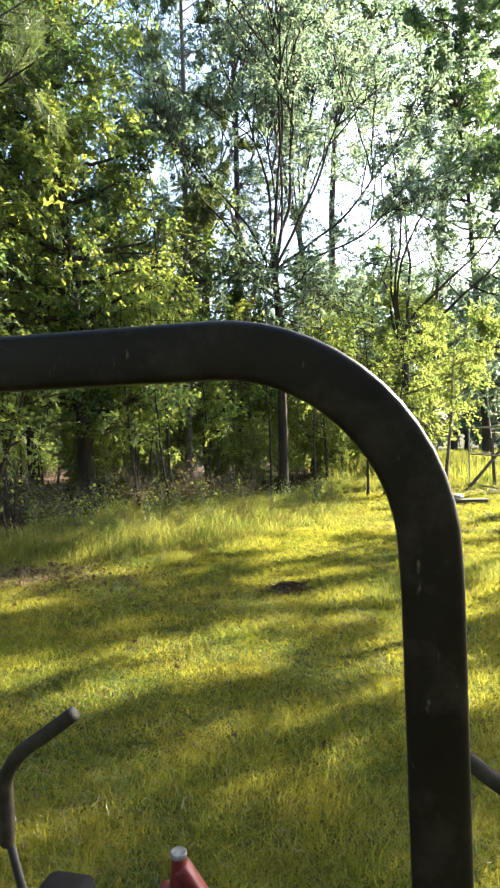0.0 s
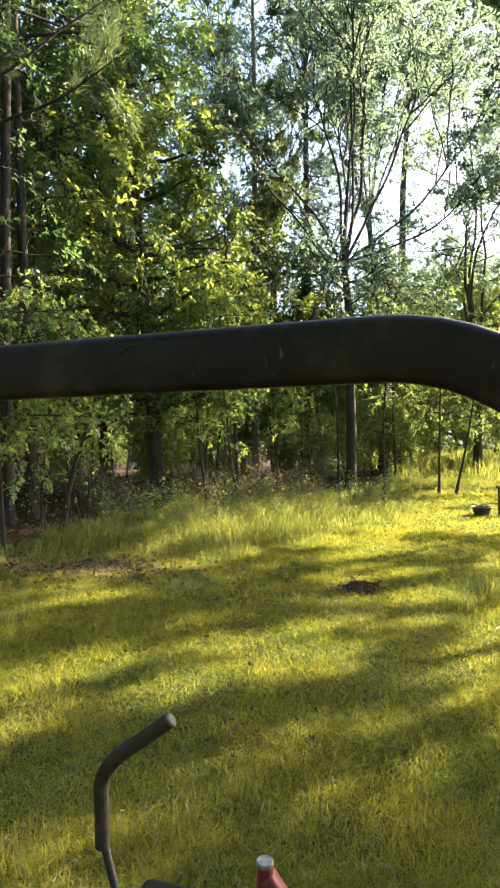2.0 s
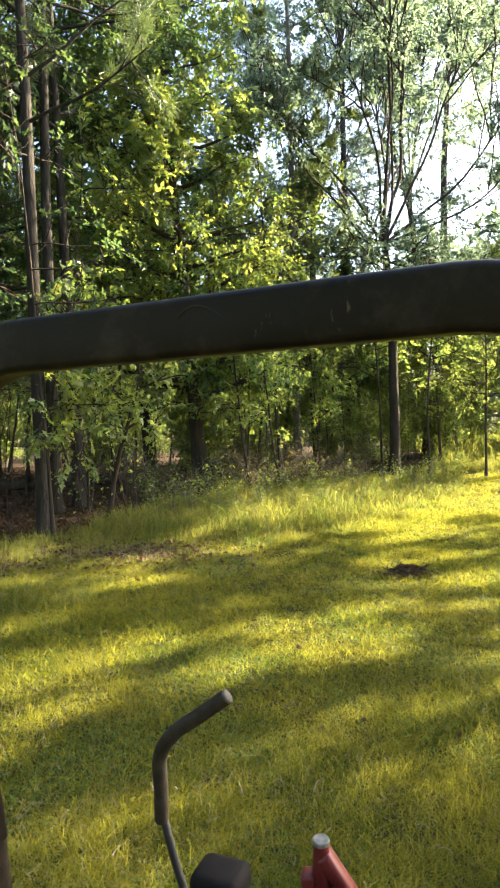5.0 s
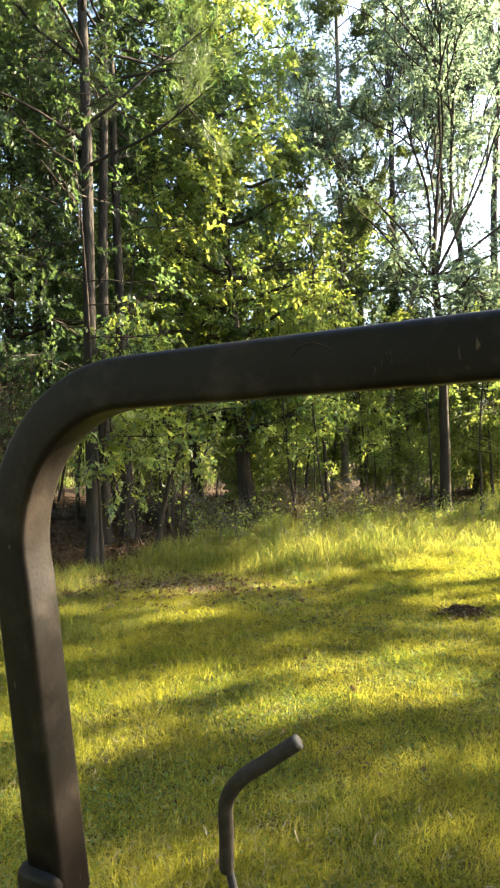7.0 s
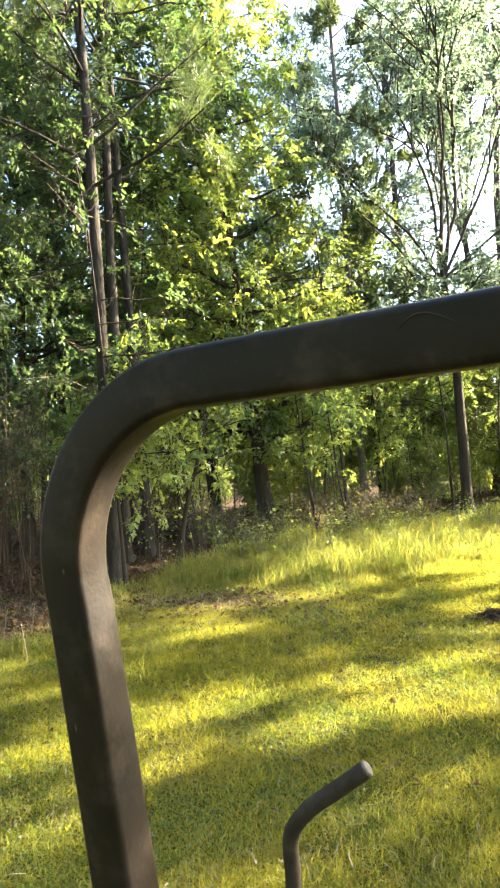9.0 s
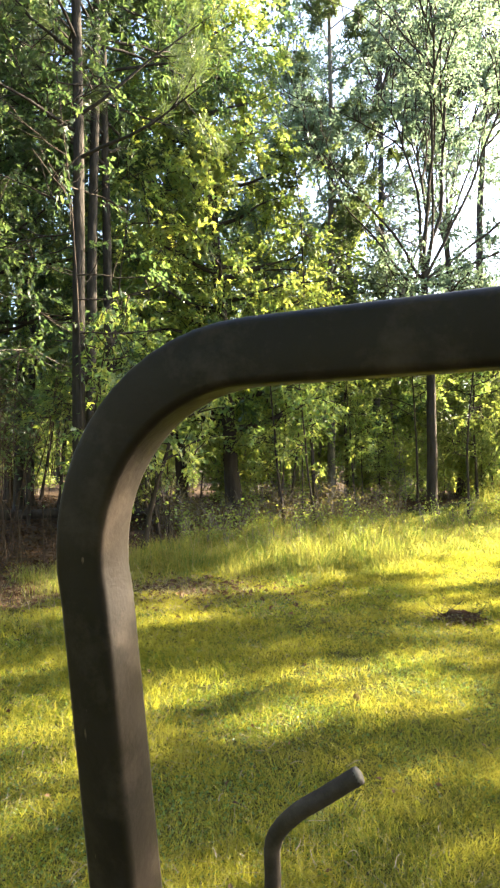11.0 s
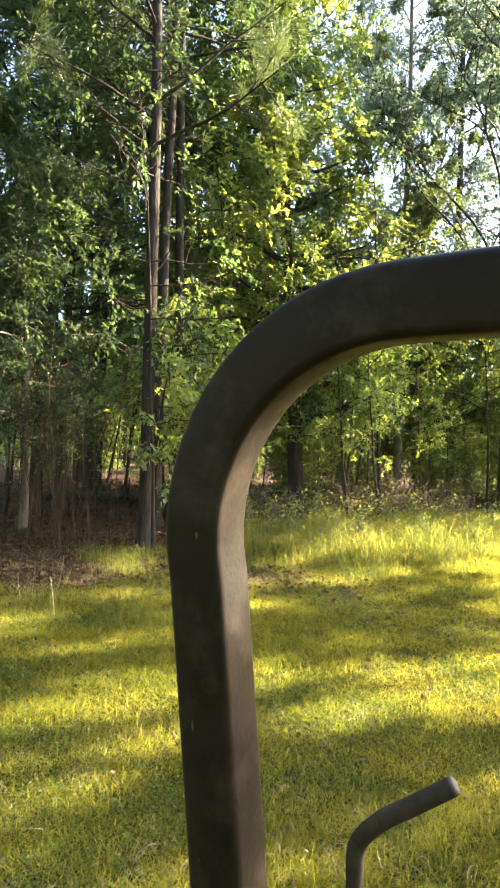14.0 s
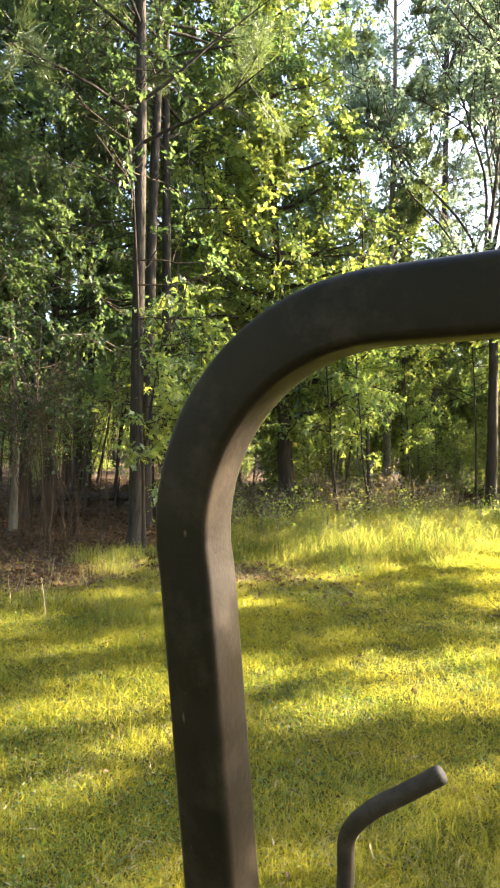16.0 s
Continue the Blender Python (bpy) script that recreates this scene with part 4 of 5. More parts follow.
for j in range(6):
    f = j / 5
    w = 0.0011 * (1 + 0.22 * r) * (1.15 - f)
    cx_, cy_ = x + length_ * f * np.cos(a + bend * f), y + length_ * f * np.sin(a + bend * f)
    cz_ = rise(x, y) + 0.03 + arch * math.sin(math.pi * f)
    for k in (-1, 1):
        V.append(np.stack([cx_ - k * w * np.sin(a + bend * f), cy_ + k * w * np.cos(a + bend * f), cz_ + k * w * 0.6], 1))
V = np.stack(V, 1).reshape(-1, 3)
F = (np.arange(ns_)[:, None, None] * 12 + 2 * np.arange(5)[None, :, None] + np.array([0, 1, 3, 2])).reshape(-1, 4)
tagged(put("dry_stalks", quick_mesh("dry_stalks", V, F, STRAW)), "long pale dry grass stalks lying bent on the lawn", "dry grass", kind="stuff")

n = 150000
x = gr.uniform(-4.6, 9, n)
d = gr.uniform(0, 1, n)
y = wood_edge(x) - 1.4 + d * np.interp(x, [-4.6, -3, 0, 3, 9], [2.7, 5.9, 7.4, 7.9, 10.9])
cl = 0.5 + 0.5 * np.sin(x * 2.1 + 2 * np.sin(y * 1.1)) * np.sin(y * 1.7 + x)
cl2 = 0.5 + 0.5 * np.sin(x * 7.3 + 2 * np.sin(y * 4.1)) * np.sin(y * 6.7 + 2 * x)
ramp_in = np.clip((y - wood_edge(x) + 1.4) / 1.9, 0.08, 1) * np.clip((x + 4.7) / 0.9, 0.25, 1)
clear = (gr.uniform(0, 1, n) > 0.75 * litter(x, y)) & ~((x > 2.2) & (y < 17.5)) & (gr.uniform(0, 1, n) < 0.35 + 0.65 * cl2)
x, y, d, cl, cl2, ramp_in = (v[clear] for v in (x, y, d, cl, cl2, ramp_in))
hgt = (0.10 + 0.48 * gr.uniform(0, 1, len(x)) ** 1.5) * (0.2 + 0.8 * ramp_in) * (0.55 + 0.6 * cl) * (0.7 + 0.5 * cl2) * (1.1 - 0.55 * d) * np.interp(x, [-0.6, 1.0, 4.0], [1.0, 0.5, 0.45])
V, F = blades(np.stack([x, y, rise(x, y) - 0.01], 1), hgt, gr.uniform(0.005, 0.012, len(x)), gr, 0.95, 2)
tagged(put("tall_grass", quick_mesh("tall_grass", V, F, BLADE_TALL)), "tall unmown yellow-green grass along the wood", "grass", kind="stuff")

k = gr.integers(0, len(x), 170)
k = k[(y[k] > wood_edge(x[k]) + 0.3)]
wx_, wy_ = np.repeat(x[k], 34) + gr.normal(0, 0.13, 34 * len(k)), np.repeat(y[k], 34) + gr.normal(0, 0.13, 34 * len(k))
wz_ = gr.uniform(0.05, 1, len(wx_)) * np.repeat(gr.uniform(0.15, 0.4, len(k)), 34)
V, F = leaf_cards(np.stack([wx_, wy_, rise(wx_, wy_) + wz_], 1), 0.07, gr, 0.5, 0.5)
tagged(put("broad_weeds", quick_mesh("broad_weeds", V, F, BLADE_TALL)), "low broad-leaved weeds mixed into the tall grass", "weeds", kind="stuff")

n = 60000
x, y = gr.uniform(2.5, 40, n), gr.uniform(18.5, 46, n)
ok = (y > 18.6 + 0.1 * x) & ((x > 5) | (y > 21))
x, y = x[ok], y[ok]
V, F = blades(np.stack([x, y, rise(x, y) - 0.02], 1), gr.uniform(0.25, 0.7, len(x)), np.full(len(x), 0.022), gr, 0.5, 2)
tagged(put("field_grass", quick_mesh("field_grass", V, F, BLADE_TALL)), "tall sunlit field grass behind the fence", "grass", kind="stuff")
lawn("near_lawn_grass", 150000, 0.1, 9, 27, 312, 0.7, "short mown lawn grass round the mower")
lawn("foot_lawn_grass", 6000, 0.1, 1.3, -48, 27, 0.6, "short mown lawn grass under the mower")

# ---- mower ----
HOOP = Matrix(((0.9723, 0.2322, -0.0268, -0.2452), (-0.2335, 0.9701, -0.0659, 0.6296), (0.0107, 0.0704, 0.9975, 1.6559), (0, 0, 0, 1)))
mower = thing("riding_mower", (-0.2, 1.0, 0.0), "riding mower with black roll bar and padded steering levers", "mower")
inv = Matrix.Translation((0.2, -1.0, 0.0))


def sweep(path, wide, deep, corner, steps=4):
    """Rounded box section along a path in the hoop's plane: path of (u, v) centre points; w from 0 to deep."""
    sec = []
    for cx, cy, a0 in ((1, 1, 0), (-1, 1, 90), (-1, -1, 180), (1, -1, 270)):
        for i in range(steps + 1):
            a = radians(a0 + 90 * i / steps)
            sec.append((cx * (wide / 2 - corner) + corner * math.cos(a), cy * (deep / 2 - corner) + corner * math.sin(a)))
    bm = bmesh.new()
    rows_ = []
    for i, (u, v) in enumerate(path):
        a, b = path[max(i - 1, 0)], path[min(i + 1, len(path) - 1)]
        t = Vector((b[0] - a[0], b[1] - a[1])).normalized()
        nrm = Vector((t.y, -t.x))
        rows_.append([bm.verts.new(HOOP @ Vector((u + nrm.x * s, deep / 2 + w, v + nrm.y * s))) for s, w in sec])
    for p, q in zip(rows_, rows_[1:]):
        for i in range(len(sec)):
            bm.faces.new((p[i], p[(i + 1) % len(sec)], q[(i + 1) % len(sec)], q[i]))
    bm.faces.new(rows_[0][::-1])
    bm.faces.new(rows_[-1])
    bmesh.ops.recalc_face_normals(bm, faces=bm.faces)
    bm.transform(inv)
    return bm


def hoop_path():
    rad, half = 0.19, 0.4055
    pts = [(-half + 0.057 * s, -s) for s in (0.6, 0.5, 0.4, 0.3, 0.22)]
    for i in range(15):
        a = radians(180 - 90 * i / 14)
        pts.append((-half + rad + rad * math.cos(a) + 0.009 * (1 - i / 14), -rad + rad * math.sin(a)))
    pts += [(-half + rad + (2 * half - 2 * rad) * i / 8, 0) for i in range(1, 8)]
    for i in range(15):
        a = radians(90 - 90 * i / 14)
        pts.append((half - rad + rad * math.cos(a), -rad + rad * math.sin(a)))
    pts += [(half + 0.006 * s, -s) for s in (0.22, 0.3, 0.4, 0.5, 0.6)]
    return pts


part("roll_bar", sweep(hoop_path(), 0.0545, 0.0495, 0.0075), PAINT_BLACK, mower, "worn black square-tube roll bar")


def scratch():
    """A shallow curved scrape through the paint on the bar's near face."""
    V = [HOOP @ Vector((-0.022 + 0.044 * i / 10, -0.0006, 0.006 + 0.011 * math.sin(math.pi * (i / 10) ** 0.8))) for i in range(11)]
    return V


def tube_part(name, pts, radii, mat, parent, label="", sides=14):
    V, F = tubes([(np.array(pts), np.array(radii))], sides)
    me = quick_mesh(name, V, F, mat, True)
    bm = bmesh.new()
    bm.from_mesh(me)
    bmesh.ops.holes_fill(bm, edges=[e for e in bm.edges if e.is_boundary])
    bm.transform(inv)
    bpy.data.meshes.remove(me)
    return part(name, bm, mat, parent, label)


def smooth_line(pts, n=22):
    """Catmull-Rom through the points."""
    p = np.array([pts[0], *pts, pts[-1]], float)
    out = []
    for i in range(1, len(p) - 2):
        for t in np.linspace(0, 1, n // (len(p) - 3) + 1, endpoint=False):
            a, b, c, d_ = p[i - 1:i + 3]
            out.append(0.5 * ((2 * b) + (c - a) * t + (2 * a - 5 * b + 4 * c - d_) * t * t + (3 * b - a - 3 * c + d_) * t ** 3))
    return np.array(out + [p[-2]])


def lever(tip, knee, elbow, low, foot, sub):
    g = smooth_line([tip, tuple(np.array(tip) * 0.5 + np.array(knee) * 0.5), knee, elbow, tuple(np.array(elbow) * 0.5 + np.array(low) * 0.5), low], 40)
    rr = np.full(len(g), 0.0165)
    rr[-1] = 0.0135
    grip = tube_part("grip", g, rr, FOAM, sub, "black foam grip", 16)
    back = np.array(tip) - np.array(knee)
    back = back / np.linalg.norm(back)
    tube_part("end_cap", [np.array(tip) - back * 0.002, np.array(tip) + back * 0.004, np.array(tip) + back * 0.006], [0.0165, 0.0158, 0.011], END_GREY, grip, "pale grip end")
    rod = smooth_line([tuple(np.array(low) + (0, 0, 0.03)), tuple(np.array(low) * 0.6 + np.array(foot) * 0.4), foot], 10)
    tube_part("lever_rod", rod, np.full(len(rod), 0.0095), PLASTIC, sub, "dark painted rod")
    return grip


tube_part("scratch", [tuple(p) for p in scratch()], [0.0002 + 0.0007 * math.sin(math.pi * i / 10) for i in range(11)], FOAM, mower, "faint curved scratch in the paint", 6)
lever((-0.397, 1.385, 0.985), (-0.516, 1.388, 0.899), (-0.559, 1.415, 0.832), (-0.567, 1.434, 0.67), (-0.496, 1.456, 0.40), mower)
lever((0.37, 1.21, 0.985), (0.48, 1.18, 0.90), (0.52, 1.19, 0.83), (0.53, 1.20, 0.67), (0.46, 1.22, 0.40), mower)


def box_bm(lo, hi, bevel=0.01, m=Matrix()):
    bm = bmesh.new()
    bmesh.ops.create_cube(bm, size=1)
    bm.transform(Matrix.Translation([(a + b) / 2 for a, b in zip(lo, hi)]) @ Matrix.Diagonal((*[b - a for a, b in zip(lo, hi)], 1)))
    bmesh.ops.bevel(bm, geom=bm.edges[:], offset=bevel, segments=2, affect="EDGES", profile=0.5)
    bm.transform(m)
    return bm


# the mower's own axes: origin below the roll bar, y ahead
DRIVE = pose(-0.2452, 0.6296, 0, 0, 0, -13.43)
LOCAL = inv @ DRIVE
HLOC = inv @ HOOP
for u in (-0.3745, 0.409):
    sleeve = part("hinge_sleeve", box_bm((u - 0.038, -0.010, -0.74), (u + 0.028, 0.052, -0.557), 0.012, HLOC), PAINT_BLACK, mower, "black steel hinge sleeve")
    bm = bmesh.new()
    bmesh.ops.create_cone(bm, cap_ends=True, segments=12, radius1=0.010, radius2=0.010, depth=0.088)
    bm.transform(HLOC @ pose(u - 0.004, -0.004, -0.64, 0, 90, 0))
    part("hinge_bolt", bm, STEEL, sleeve, "steel hinge bolt")
    part("lower_post", box_bm((u - 0.024, 0.0, -1.42), (u + 0.028, 0.0466, -0.55), 0.008, HLOC), PAINT_BLACK, mower)
part("chassis", box_bm((-0.46, -0.35, 0.14), (0.46, 0.98, 0.27), 0.03, LOCAL), PAINT_BLACK, mower, "low black steel chassis")
for u, w, rad, wid in ((-0.48, -0.1, 0.25, 0.2), (0.48, -0.1, 0.25, 0.2), (-0.36, 0.92, 0.12, 0.1), (0.36, 0.92, 0.12, 0.1)):
    bm = bmesh.new()
    bmesh.ops.create_cone(bm, cap_ends=True, segments=32, radius1=rad, radius2=rad, depth=wid)
    bmesh.ops.bevel(bm, geom=[e for e in bm.edges if len(e.link_faces) == 2 and e.calc_face_angle() > 1], offset=0.03, segments=3, affect="EDGES")
    bm.transform(LOCAL @ pose(u, w, rad, 0, 90, 0))
    part("wheel", bm, RUBBER, mower, "black rubber tyre")

part("armrest", box_bm((-0.055, -0.035, -0.04), (0.055, 0.06, 0.02), 0.018, inv @ pose(-0.41, 1.31, 0.636, 0, 0, -13)), ARM, mower, "dark brown rounded armrest end")
part("armrest_stay", box_bm((-0.012, -0.02, -0.5), (0.012, 0.02, -0.01), 0.004, inv @ pose(-0.41, 1.31, 0.617, 0, 0, -13)), PAINT_BLACK, mower)


def turned(profile, at, segs=28):
    """A turned body from (radius, z) pairs."""
    bm = bmesh.new()
    rows_ = [[bm.verts.new((at[0] + r_ * math.cos(2 * math.pi * i / segs), at[1] + r_ * math.sin(2 * math.pi * i / segs), at[2] + z_)) for i in range(segs)] for r_, z_ in profile]
    for p, q in zip(rows_, rows_[1:]):
        for i in range(segs):
            bm.faces.new((p[i], p[(i + 1) % segs], q[(i + 1) % segs], q[i]))
    bm.faces.new(rows_[-1])
    bm.faces.new(rows_[0][::-1])
    bmesh.ops.recalc_face_normals(bm, faces=bm.faces)
    return bm


# red filler neck in front of the seat
CAP = Vector((-0.243, 1.935, 0.314))
bm = turned([(0.030, -0.30), (0.030, -0.10), (0.026, -0.06), (0.0235, -0.012), (0.023, -0.004)], CAP)
bm.transform(inv)
neck = part("red_neck", bm, RED, mower, "red painted metal neck")
bm = turned([(0.0245, -0.006), (0.026, -0.003), (0.026, 0.006), (0.0235, 0.009), (0.020, 0.0075)], CAP)
bm.transform(inv)
part("silver_cap", bm, STEEL, neck, "dull silver cap")
fl = box_bm((-0.025, -0.035, -0.17), (0.025, 0.035, 0.035), 0.016, inv @ pose(CAP.x + 0.020, CAP.y + 0.005, CAP.z - 0.062, 0, -33, 0))
part("red_shoulder", fl, RED, mower, "red sloping metal shoulder")
part("red_foot", box_bm((-0.062, -0.03, -0.22), (-0.02, 0.03, -0.095), 0.01, inv @ Matrix.Translation(CAP)), RED, mower, "red metal foot beside the neck")
part("front_plate", box_bm((-0.34, 1.0, 0.10), (-0.04, 1.30, 0.135), 0.01, LOCAL), PAINT_BLACK, mower)

# ---- small things on the lawn ----


def scatter_leaves(name, pts, size, mat, label, category, kind="", lift=0.012, flat=0.12):
    rng = np.random.default_rng(len(pts))
    V, F = leaf_cards(np.stack([pts[:, 0], pts[:, 1], rise(pts[:, 0], pts[:, 1]) + lift + rng.uniform(0, 0.02, len(pts))], 1), size, rng, 0.6, flat)
    V = V.reshape(-1, 4, 3)
    return tagged(put(name, quick_mesh(name, V.reshape(-1, 3), F, mat)), label, category, kind=kind)


lr = np.random.default_rng(9)
px_, py_ = lr.uniform(-15, 4, 60000), lr.uniform(6, 22, 60000)
ok = lr.uniform(0, 1, 60000) < litter(px_, py_) * np.clip(1.3 - np.hypot(px_, py_) / 24, 0.1, 1)
scatter_leaves("leaf_litter", np.stack([px_[ok], py_[ok]], 1), 0.075, LEAF_DEAD, "brown fallen leaves and needles under the trees", "leaf litter", "stuff")
px_, py_ = lr.uniform(-4, 4, 260), lr.uniform(2.2, 9, 260)
scatter_leaves("lawn_litter", np.stack([px_, py_], 1), 0.035, LEAF_DEAD, "small dry leaves scattered on the lawn", "leaf litter", "stuff", 0.03, 0.4)

# straw-dry thatch at the wood edge
sx, sy = lr.normal(-3.0, 1.1, 6000), lr.normal(7.3, 0.8, 6000)
V, F = blades(np.stack([sx, sy, rise(sx, sy)], 1), lr.uniform(0.015, 0.06, 6000), np.full(6000, 0.007), lr, 2.6)
tagged(put("dry_thatch", quick_mesh("dry_thatch", V, F, STRAW)), "pale dry thatch over bare soil", "dry grass", kind="stuff")

# curled dead leaf
bm = bmesh.new()
grid = [[bm.verts.new((0.05 * (i / 4 - 1) * (1 - 0.6 * abs(j / 3 - 1)), 0.045 * (j / 3 - 1), 0.03 * abs(i / 4 - 1) ** 1.5 + 0.012 * abs(j / 3 - 1))) for i in range(9)] for j in range(7)]
for a, b in zip(grid, grid[1:]):
    for i in range(8):
        bm.faces.new((a[i], a[i + 1], b[i + 1], b[i]))
bmesh.ops.solidify(bm, geom=bm.faces[:], thickness=0.0015)
bm.transform(pose(-0.53, 4.32, 0.04, 50, 10, 30) @ Matrix.Scale(0.55, 4))
tagged(part("dead_leaf", bm, LEAF_DRY, None), "single curled dry tan leaf lying on the lawn", "leaf")

# heap of dead twigs and leaves
heap = thing("debris_heap", (0.39, 6.72, float(rise(0.39, 6.72))), "low heap of dark dead leaves and twigs on the lawn", "debris heap")
hr = np.random.default_rng(17)
bm = bmesh.new()
bmesh.ops.create_icosphere(bm, subdivisions=4, radius=1)
for v in bm.verts:
    k = 0.75 + 0.5 * noise.noise(v.co * 2.2) + 0.25 * noise.noise(v.co * 7)
    v.co = Vector((v.co.x * 0.22 * k, v.co.y * 0.15 * k, max(v.co.z, -0.1) * 0.055 * k))
SOIL = solid("dark_soil", [(0.3, (0.085, 0.06, 0.036)), (0.7, (0.17, 0.12, 0.075))], 14, 1.0, 0, 0.8, 60, 0.02, 0.1)
part("soil_mound", bm, SOIL, heap)
c = np.stack([hr.normal(0, 0.13, 260), hr.normal(0, 0.10, 260), 0 * np.arange(260)], 1)
c[:, 2] = np.clip(0.085 - (c[:, 0] ** 2 / 0.05 + c[:, 1] ** 2 / 0.03) * 0.07, 0.012, 0.1)
V, F = leaf_cards(c, 0.06, hr, 0.5, 0.5)
tagged(put("dead_leaf_cover", quick_mesh("dead_leaf_cover", V, F, LEAF_DEAD), heap), kind="stuff")
c2 = np.stack([hr.normal(0, 0.15, 90), hr.normal(0, 0.11, 90), 0 * np.arange(90)], 1)
c2[:, 2] = np.clip(0.075 - (c2[:, 0] ** 2 / 0.05 + c2[:, 1] ** 2 / 0.03) * 0.06, 0.015, 0.09)
V, F = leaf_cards(c2, 0.055, hr, 0.5, 0.5)
tagged(put("dry_leaf_cover", quick_mesh("dry_leaf_cover", V, F, STRAW), heap), kind="stuff")
tl = [branch(hr, (hr.normal(0, 0.12), hr.normal(0, 0.09), 0.05), (*hr.normal(0, 1, 2), 0.25), hr.uniform(0.12, 0.28), 0.004, 0.002, 5, 0.15) for _ in range(26)]
V, F = tubes(tl, 5)
tagged(put("twig_tangle", quick_mesh("twig_tangle", V, F, BARK_DARK, True), heap), kind="stuff")

# tufts of taller grass left in the lawn
for i, (tx, ty, h, nn, sp) in enumerate(((1.25, 6.05, 0.2, 300, 0.14), (1.8, 6.55, 0.26, 420, 0.3), (2.5, 6.9, 0.26, 260, 0.3), (-0.3, 5.3, 0.10, 40, 0.08), (-0.85, 5.0, 0.10, 34, 0.08),
                                         (-2.6, 5.4, 0.2, 160, 0.2), (-3.0, 5.2, 0.18, 140, 0.2), (-4.1, 7.0, 0.28, 260, 0.3), (-4.7, 7.6, 0.3, 300, 0.35), (-4.35, 7.9, 0.3, 260, 0.3), (-4.0, 5.4, 0.2, 200, 0.3), (-3.4, 5.6, 0.2, 200, 0.3), (-1.2, 5.6, 0.1, 40, 0.1))):
    q = np.stack([lr.normal(tx, sp * 0.5, nn), lr.normal(ty, sp * 0.5, nn)], 1)
    V, F = blades(np.stack([q[:, 0] - tx, q[:, 1] - ty, 0 * q[:, 0]], 1), lr.uniform(0.4, 1.0, nn) * h, np.full(nn, 0.0045), lr, 0.75, 2)
    g = put("grass_tuft", quick_mesh("grass_tuft", V, F, BLADE_TALL))
    g.location = (tx, ty, float(rise(tx, ty)) - 0.005)
    tagged(g, "tuft of longer bright green grass in the lawn", "grass tuft", "grass tufts", "stuff")

# pale dry stalks standing in the tall grass and in the long tufts
qn = 260
qx = lr.uniform(-4.2, 2.0, qn)
qy = wood_edge(qx) + lr.uniform(-0.2, 2.6, qn)
qx[:40], qy[:40] = lr.normal(1.85, 0.3, 40), lr.normal(6.6, 0.25, 40)
qx[40:70], qy[40:70] = lr.normal(-3.9, 0.5, 30), lr.normal(6.4, 0.8, 30)
qh = lr.uniform(0.25, 0.7, qn)
qh[:70] = lr.uniform(0.12, 0.36, 70)
V, F = tubes([branch(lr, (a, b, float(rise(a, b))), (*lr.normal(0, 0.35, 2), 1.0), h, 0.0035, 0.0015, 4, 0.1) for a, b, h in zip(qx, qy, qh)], 3)
tagged(put("dry_stalks", quick_mesh("dry_stalks", V, F, STRAW)), "thin pale dry stalks in the tall grass", "dry grass", kind="stuff")

# broad-leaved weeds in the tall grass
weed = shrub("weed_stalk", (-2.9, 10.6), 0.72, "leafy weed stalk standing above the grass", 91, 3, 190, 0.06, LEAF_WEED, BARK_GREY, 0.10, "weed stalks", 0.15, "weed", 0.006)
for wx, wy, k in ((-3.4, 11.0, 1.1), (-2.1, 10.6, 0.8), (-1.7, 10.9, 1.0), (-1.2, 11.0, 0.7), (-2.5, 11.0, 0.7), (-0.75, 11.3, 0.8), (-3.0, 11.9, 1.2), (-2.0, 13.2, 1.2), (-1.1, 13.6, 1.1), (-0.6, 12.6, 0.9), (0.0, 12.9, 0.7), (0.5, 13.6, 0.9), (1.1, 13.9, 0.8), (1.4, 14.3, 1.0),
                  (-3.9, 11.2, 0.9), (-2.6, 12.6, 0.9), (-1.5, 13.2, 0.9), (-0.2, 14.2, 1.0), (2.0, 15.9, 0.8), (-3.0, 13.2, 1.1), (0.8, 15.0, 0.9), (-4.3, 12.4, 1.0), (1.9, 17.4, 0.9), (2.6, 18.2, 1.0)):
    copy_thing(weed, pose(wx, wy, float(rise(wx, wy)) - 0.03, 0, 0, lr.uniform(0, 360)) @ Matrix.Scale(k, 4))

# fallen log in the wood
log = thing("fallen_log", (-10.5, 14.0, 0.0), "dark fallen log lying on the leaf litter", "log")
lg = branch(lr, (0, 0, 0.22), (1.0, 0.12, 0.0), 5.2, 0.13, 0.08, 9, 0.03)
V, F = tubes([lg], 10)
put("log_trunk", quick_mesh("log_trunk", V, F, BARK_DARK, True), log)
for k, way in ((4, (0.3, -0.6, 0.5)), (6, (0.4, 0.5, 0.6)), (2, (0.2, -0.4, 0.3))):
    V, F = tubes([branch(lr, lg[0][k], way, 0.7, 0.035, 0.01, 5, 0.1)], 7)
    put("limb_stub", quick_mesh("limb_stub", V, F, BARK_DARK, True), log)

# ---- yard things by the field ----
tub = thing("plant_tub", (3.1, 12.6, float(rise(3.1, 12.6))), "dark brown round plastic tub standing on the grass", "tub")
part("tub_wall", turned([(0.13, 0.0), (0.155, 0.08), (0.18, 0.15), (0.192, 0.155), (0.192, 0.17), (0.178, 0.17), (0.17, 0.15), (0.14, 0.04)], (0, 0, 0), 36), TUB, tub)
post = thing("wooden_post", (3.42, 12.5, float(rise(3.42, 12.5))), "short weathered wooden post with rough top", "post")
part("post_shaft", box_bm((-0.034, -0.034, -0.1), (0.034, 0.034, 0.55), 0.01, pose(0, 0, 0, 1.5, -2, 20)), WOOD_OLD, post)
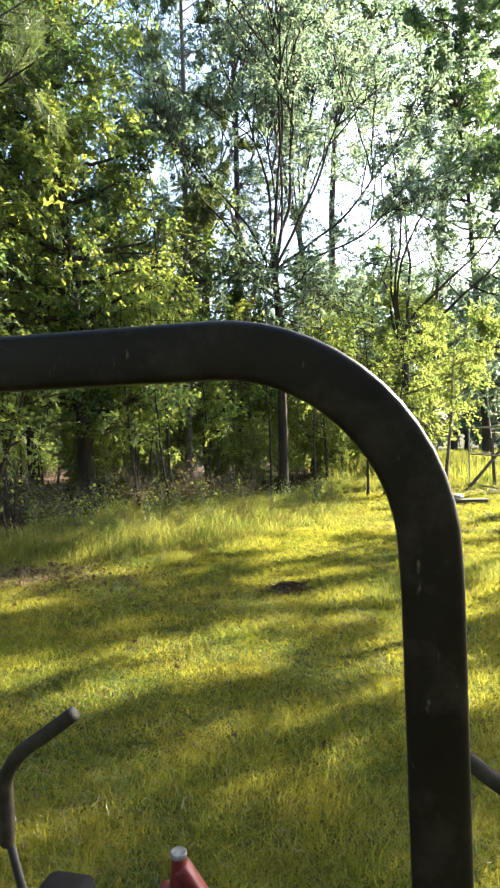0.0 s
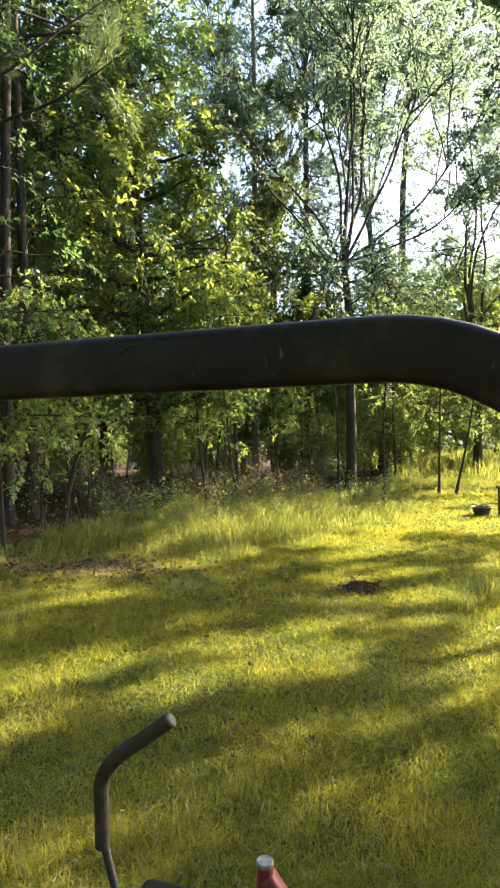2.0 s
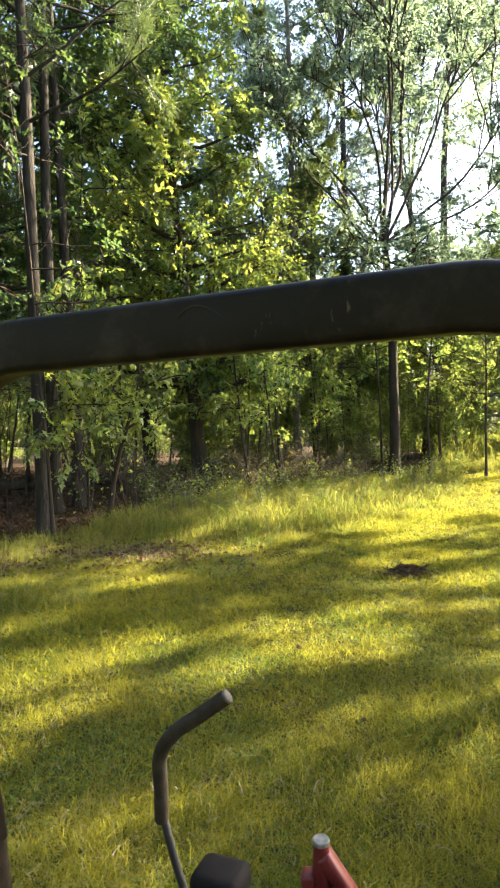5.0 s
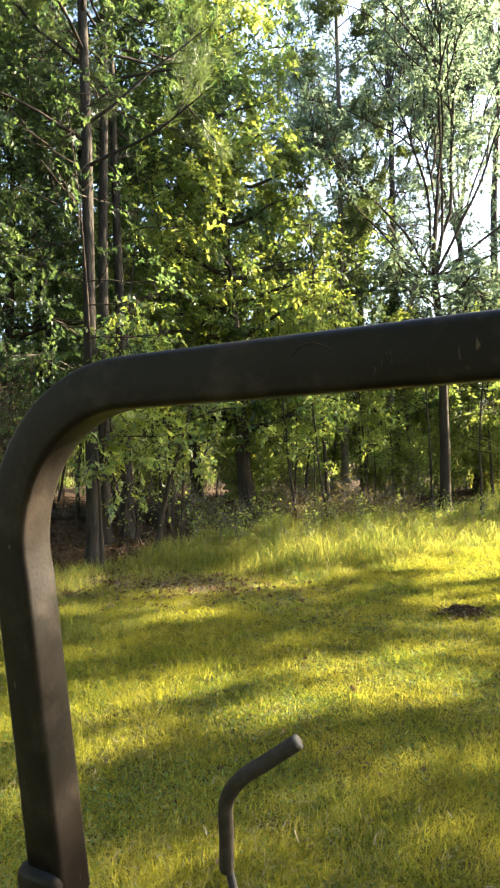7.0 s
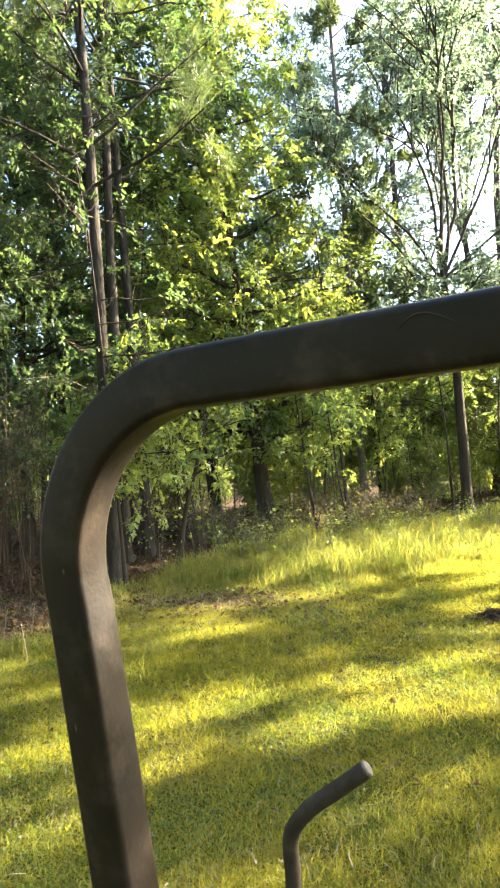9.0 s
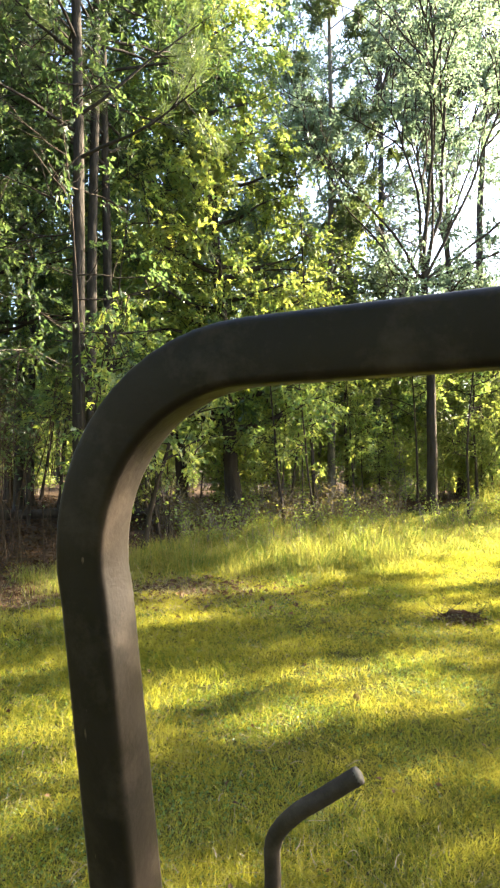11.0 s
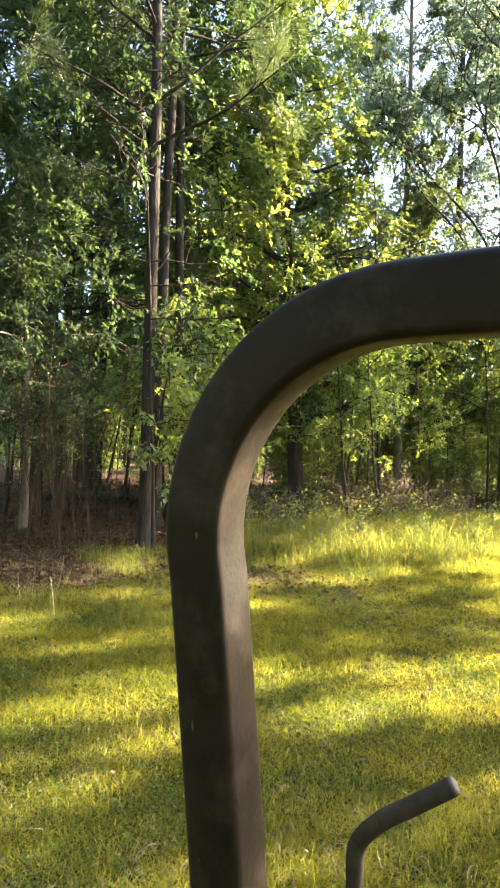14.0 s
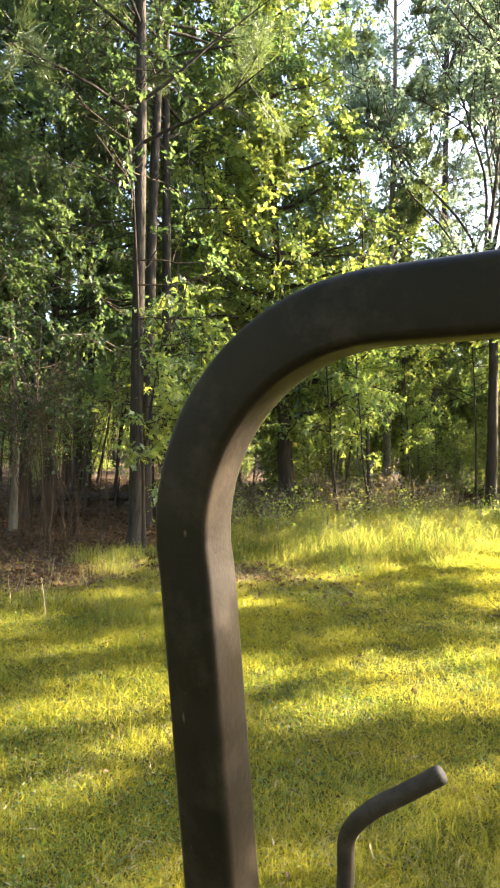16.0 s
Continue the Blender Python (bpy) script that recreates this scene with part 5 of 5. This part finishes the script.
part("post_cap", box_bm((-0.055, -0.05, 0.53), (0.05, 0.055, 0.585), 0.015, pose(0, 0, 0, 1.5, -2, 20)), WOOD_OLD, post)
bench = thing("low_bench", (4.55, 14.2, float(rise(4.55, 14.2)) - 0.02), "low bench of weathered boards on thin legs on the grass", "bench")
part("bench_board", box_bm((-0.55, -0.15, 0.095), (0.75, -0.01, 0.12), 0.006), WOOD_OLD, bench)
part("bench_board", box_bm((-0.55, 0.01, 0.095), (0.75, 0.15, 0.12), 0.006), WOOD_OLD, bench)
part("bench_apron", box_bm((-0.5, -0.13, 0.045), (0.7, -0.105, 0.093), 0.005), WOOD_OLD, bench)
for lx in (-0.46, 0.08, 0.66):
    for ly in (-0.11, 0.11):
        part("leg", box_bm((lx - 0.02, ly - 0.02, -0.03), (lx + 0.02, ly + 0.02, 0.093), 0.005, pose(0, 0, 0, 0, -2, 0)), WOOD_OLD, bench)
bx_ = thing("storage_box", (4.25, 14.2, float(rise(4.25, 14.2)) + 0.102), "dark box with lid standing on the low bench", "box")
part("box_body", box_bm((-0.17, -0.13, 0.0), (0.17, 0.13, 0.12), 0.015), TUB, bx_)
part("lid", box_bm((-0.18, -0.14, 0.122), (0.18, 0.14, 0.145), 0.01), TUB, bx_)
bm = bmesh.new()
bmesh.ops.create_icosphere(bm, subdivisions=4, radius=1)
for v in bm.verts:
    k = 0.85 + 0.35 * noise.noise(v.co * 1.7 + Vector((3, 1, 2))) + 0.12 * noise.noise(v.co * 5)
    v.co = Vector((v.co.x * 0.14 * k, v.co.y * 0.12 * k, 0.062 + max(v.co.z, -0.8) * 0.075 * k))
bm.transform(Matrix.Translation((4.62, 14.2, float(rise(4.62, 14.2)) + 0.102)))
tagged(part("white_sack", bm, WHITE, None), "crumpled white sack lying on the low bench", "sack")

fence = thing("wire_fence", (8.2, 17.4, 0.12), "old wire fence with wooden posts along the field", "fence")
FX = [(-1.2 + 2.4 * i, 0.8 + 0.4 * i) for i in range(6)]
for i, (fx, fy) in enumerate(FX):
    part("fence_post", box_bm((-0.038, -0.038, -0.3), (0.038, 0.038, 1.4), 0.012, pose(fx, fy, 0, (i * 37 % 5) - 2, (i * 23 % 5) - 2, 0)), WOOD_OLD, fence)
for h in (0.35, 0.75, 1.2):
    V, F = tubes([(np.array([(fx, fy, h) for fx, fy in FX]), np.full(len(FX), 0.009))], 5)
    put("fence_wire", quick_mesh("fence_wire", V, F, WIRE, True), fence)
V, F = tubes([(np.array([(-2.0, 0.6, 0.0), (-0.6, 0.85, 1.5)]), np.full(2, 0.045))], 6)
put("fence_brace", quick_mesh("fence_brace", V, F, WOOD_OLD, True), fence)

pen = thing("wire_pen", (6.45, 16.3, 0.12), "small animal pen of galvanised wire on a pipe frame", "pen")
PW, PD, PH = 2.6, 2.4, 1.7
fr = []
for cx in (0, PW / 2, PW):
    for cy in (0, PD):
        fr.append((np.array([(cx, cy, -0.1), (cx, cy, PH)]), np.full(2, 0.022)))
for h in (0.08, PH * 0.55, PH):
    fr += [(np.array([(0, cy, h), (PW, cy, h)]), np.full(2, 0.018)) for cy in (0, PD)]
    fr += [(np.array([(cx, 0, h), (cx, PD, h)]), np.full(2, 0.018)) for cx in (0, PW)]
for i, (p_, r_) in enumerate(fr):
    V, F = tubes([(p_, r_)], 8)
    put("frame_pipe", quick_mesh("frame_pipe", V, F, WIRE, True), pen)
wl = [(np.array([(i * 0.13, 0, 0.1), (i * 0.13, 0, PH)]), np.full(2, 0.004)) for i in range(21)]
wl += [(np.array([(0, 0, 0.1 + i * 0.13), (PW, 0, 0.1 + i * 0.13)]), np.full(2, 0.004)) for i in range(13)]
wl += [(np.array([(i * 0.13, 0, PH), (i * 0.13, PD, PH)]), np.full(2, 0.004)) for i in range(21)]
V, F = tubes(wl, 4)
put("wire_mesh", quick_mesh("wire_mesh", V, F, WIRE), pen)
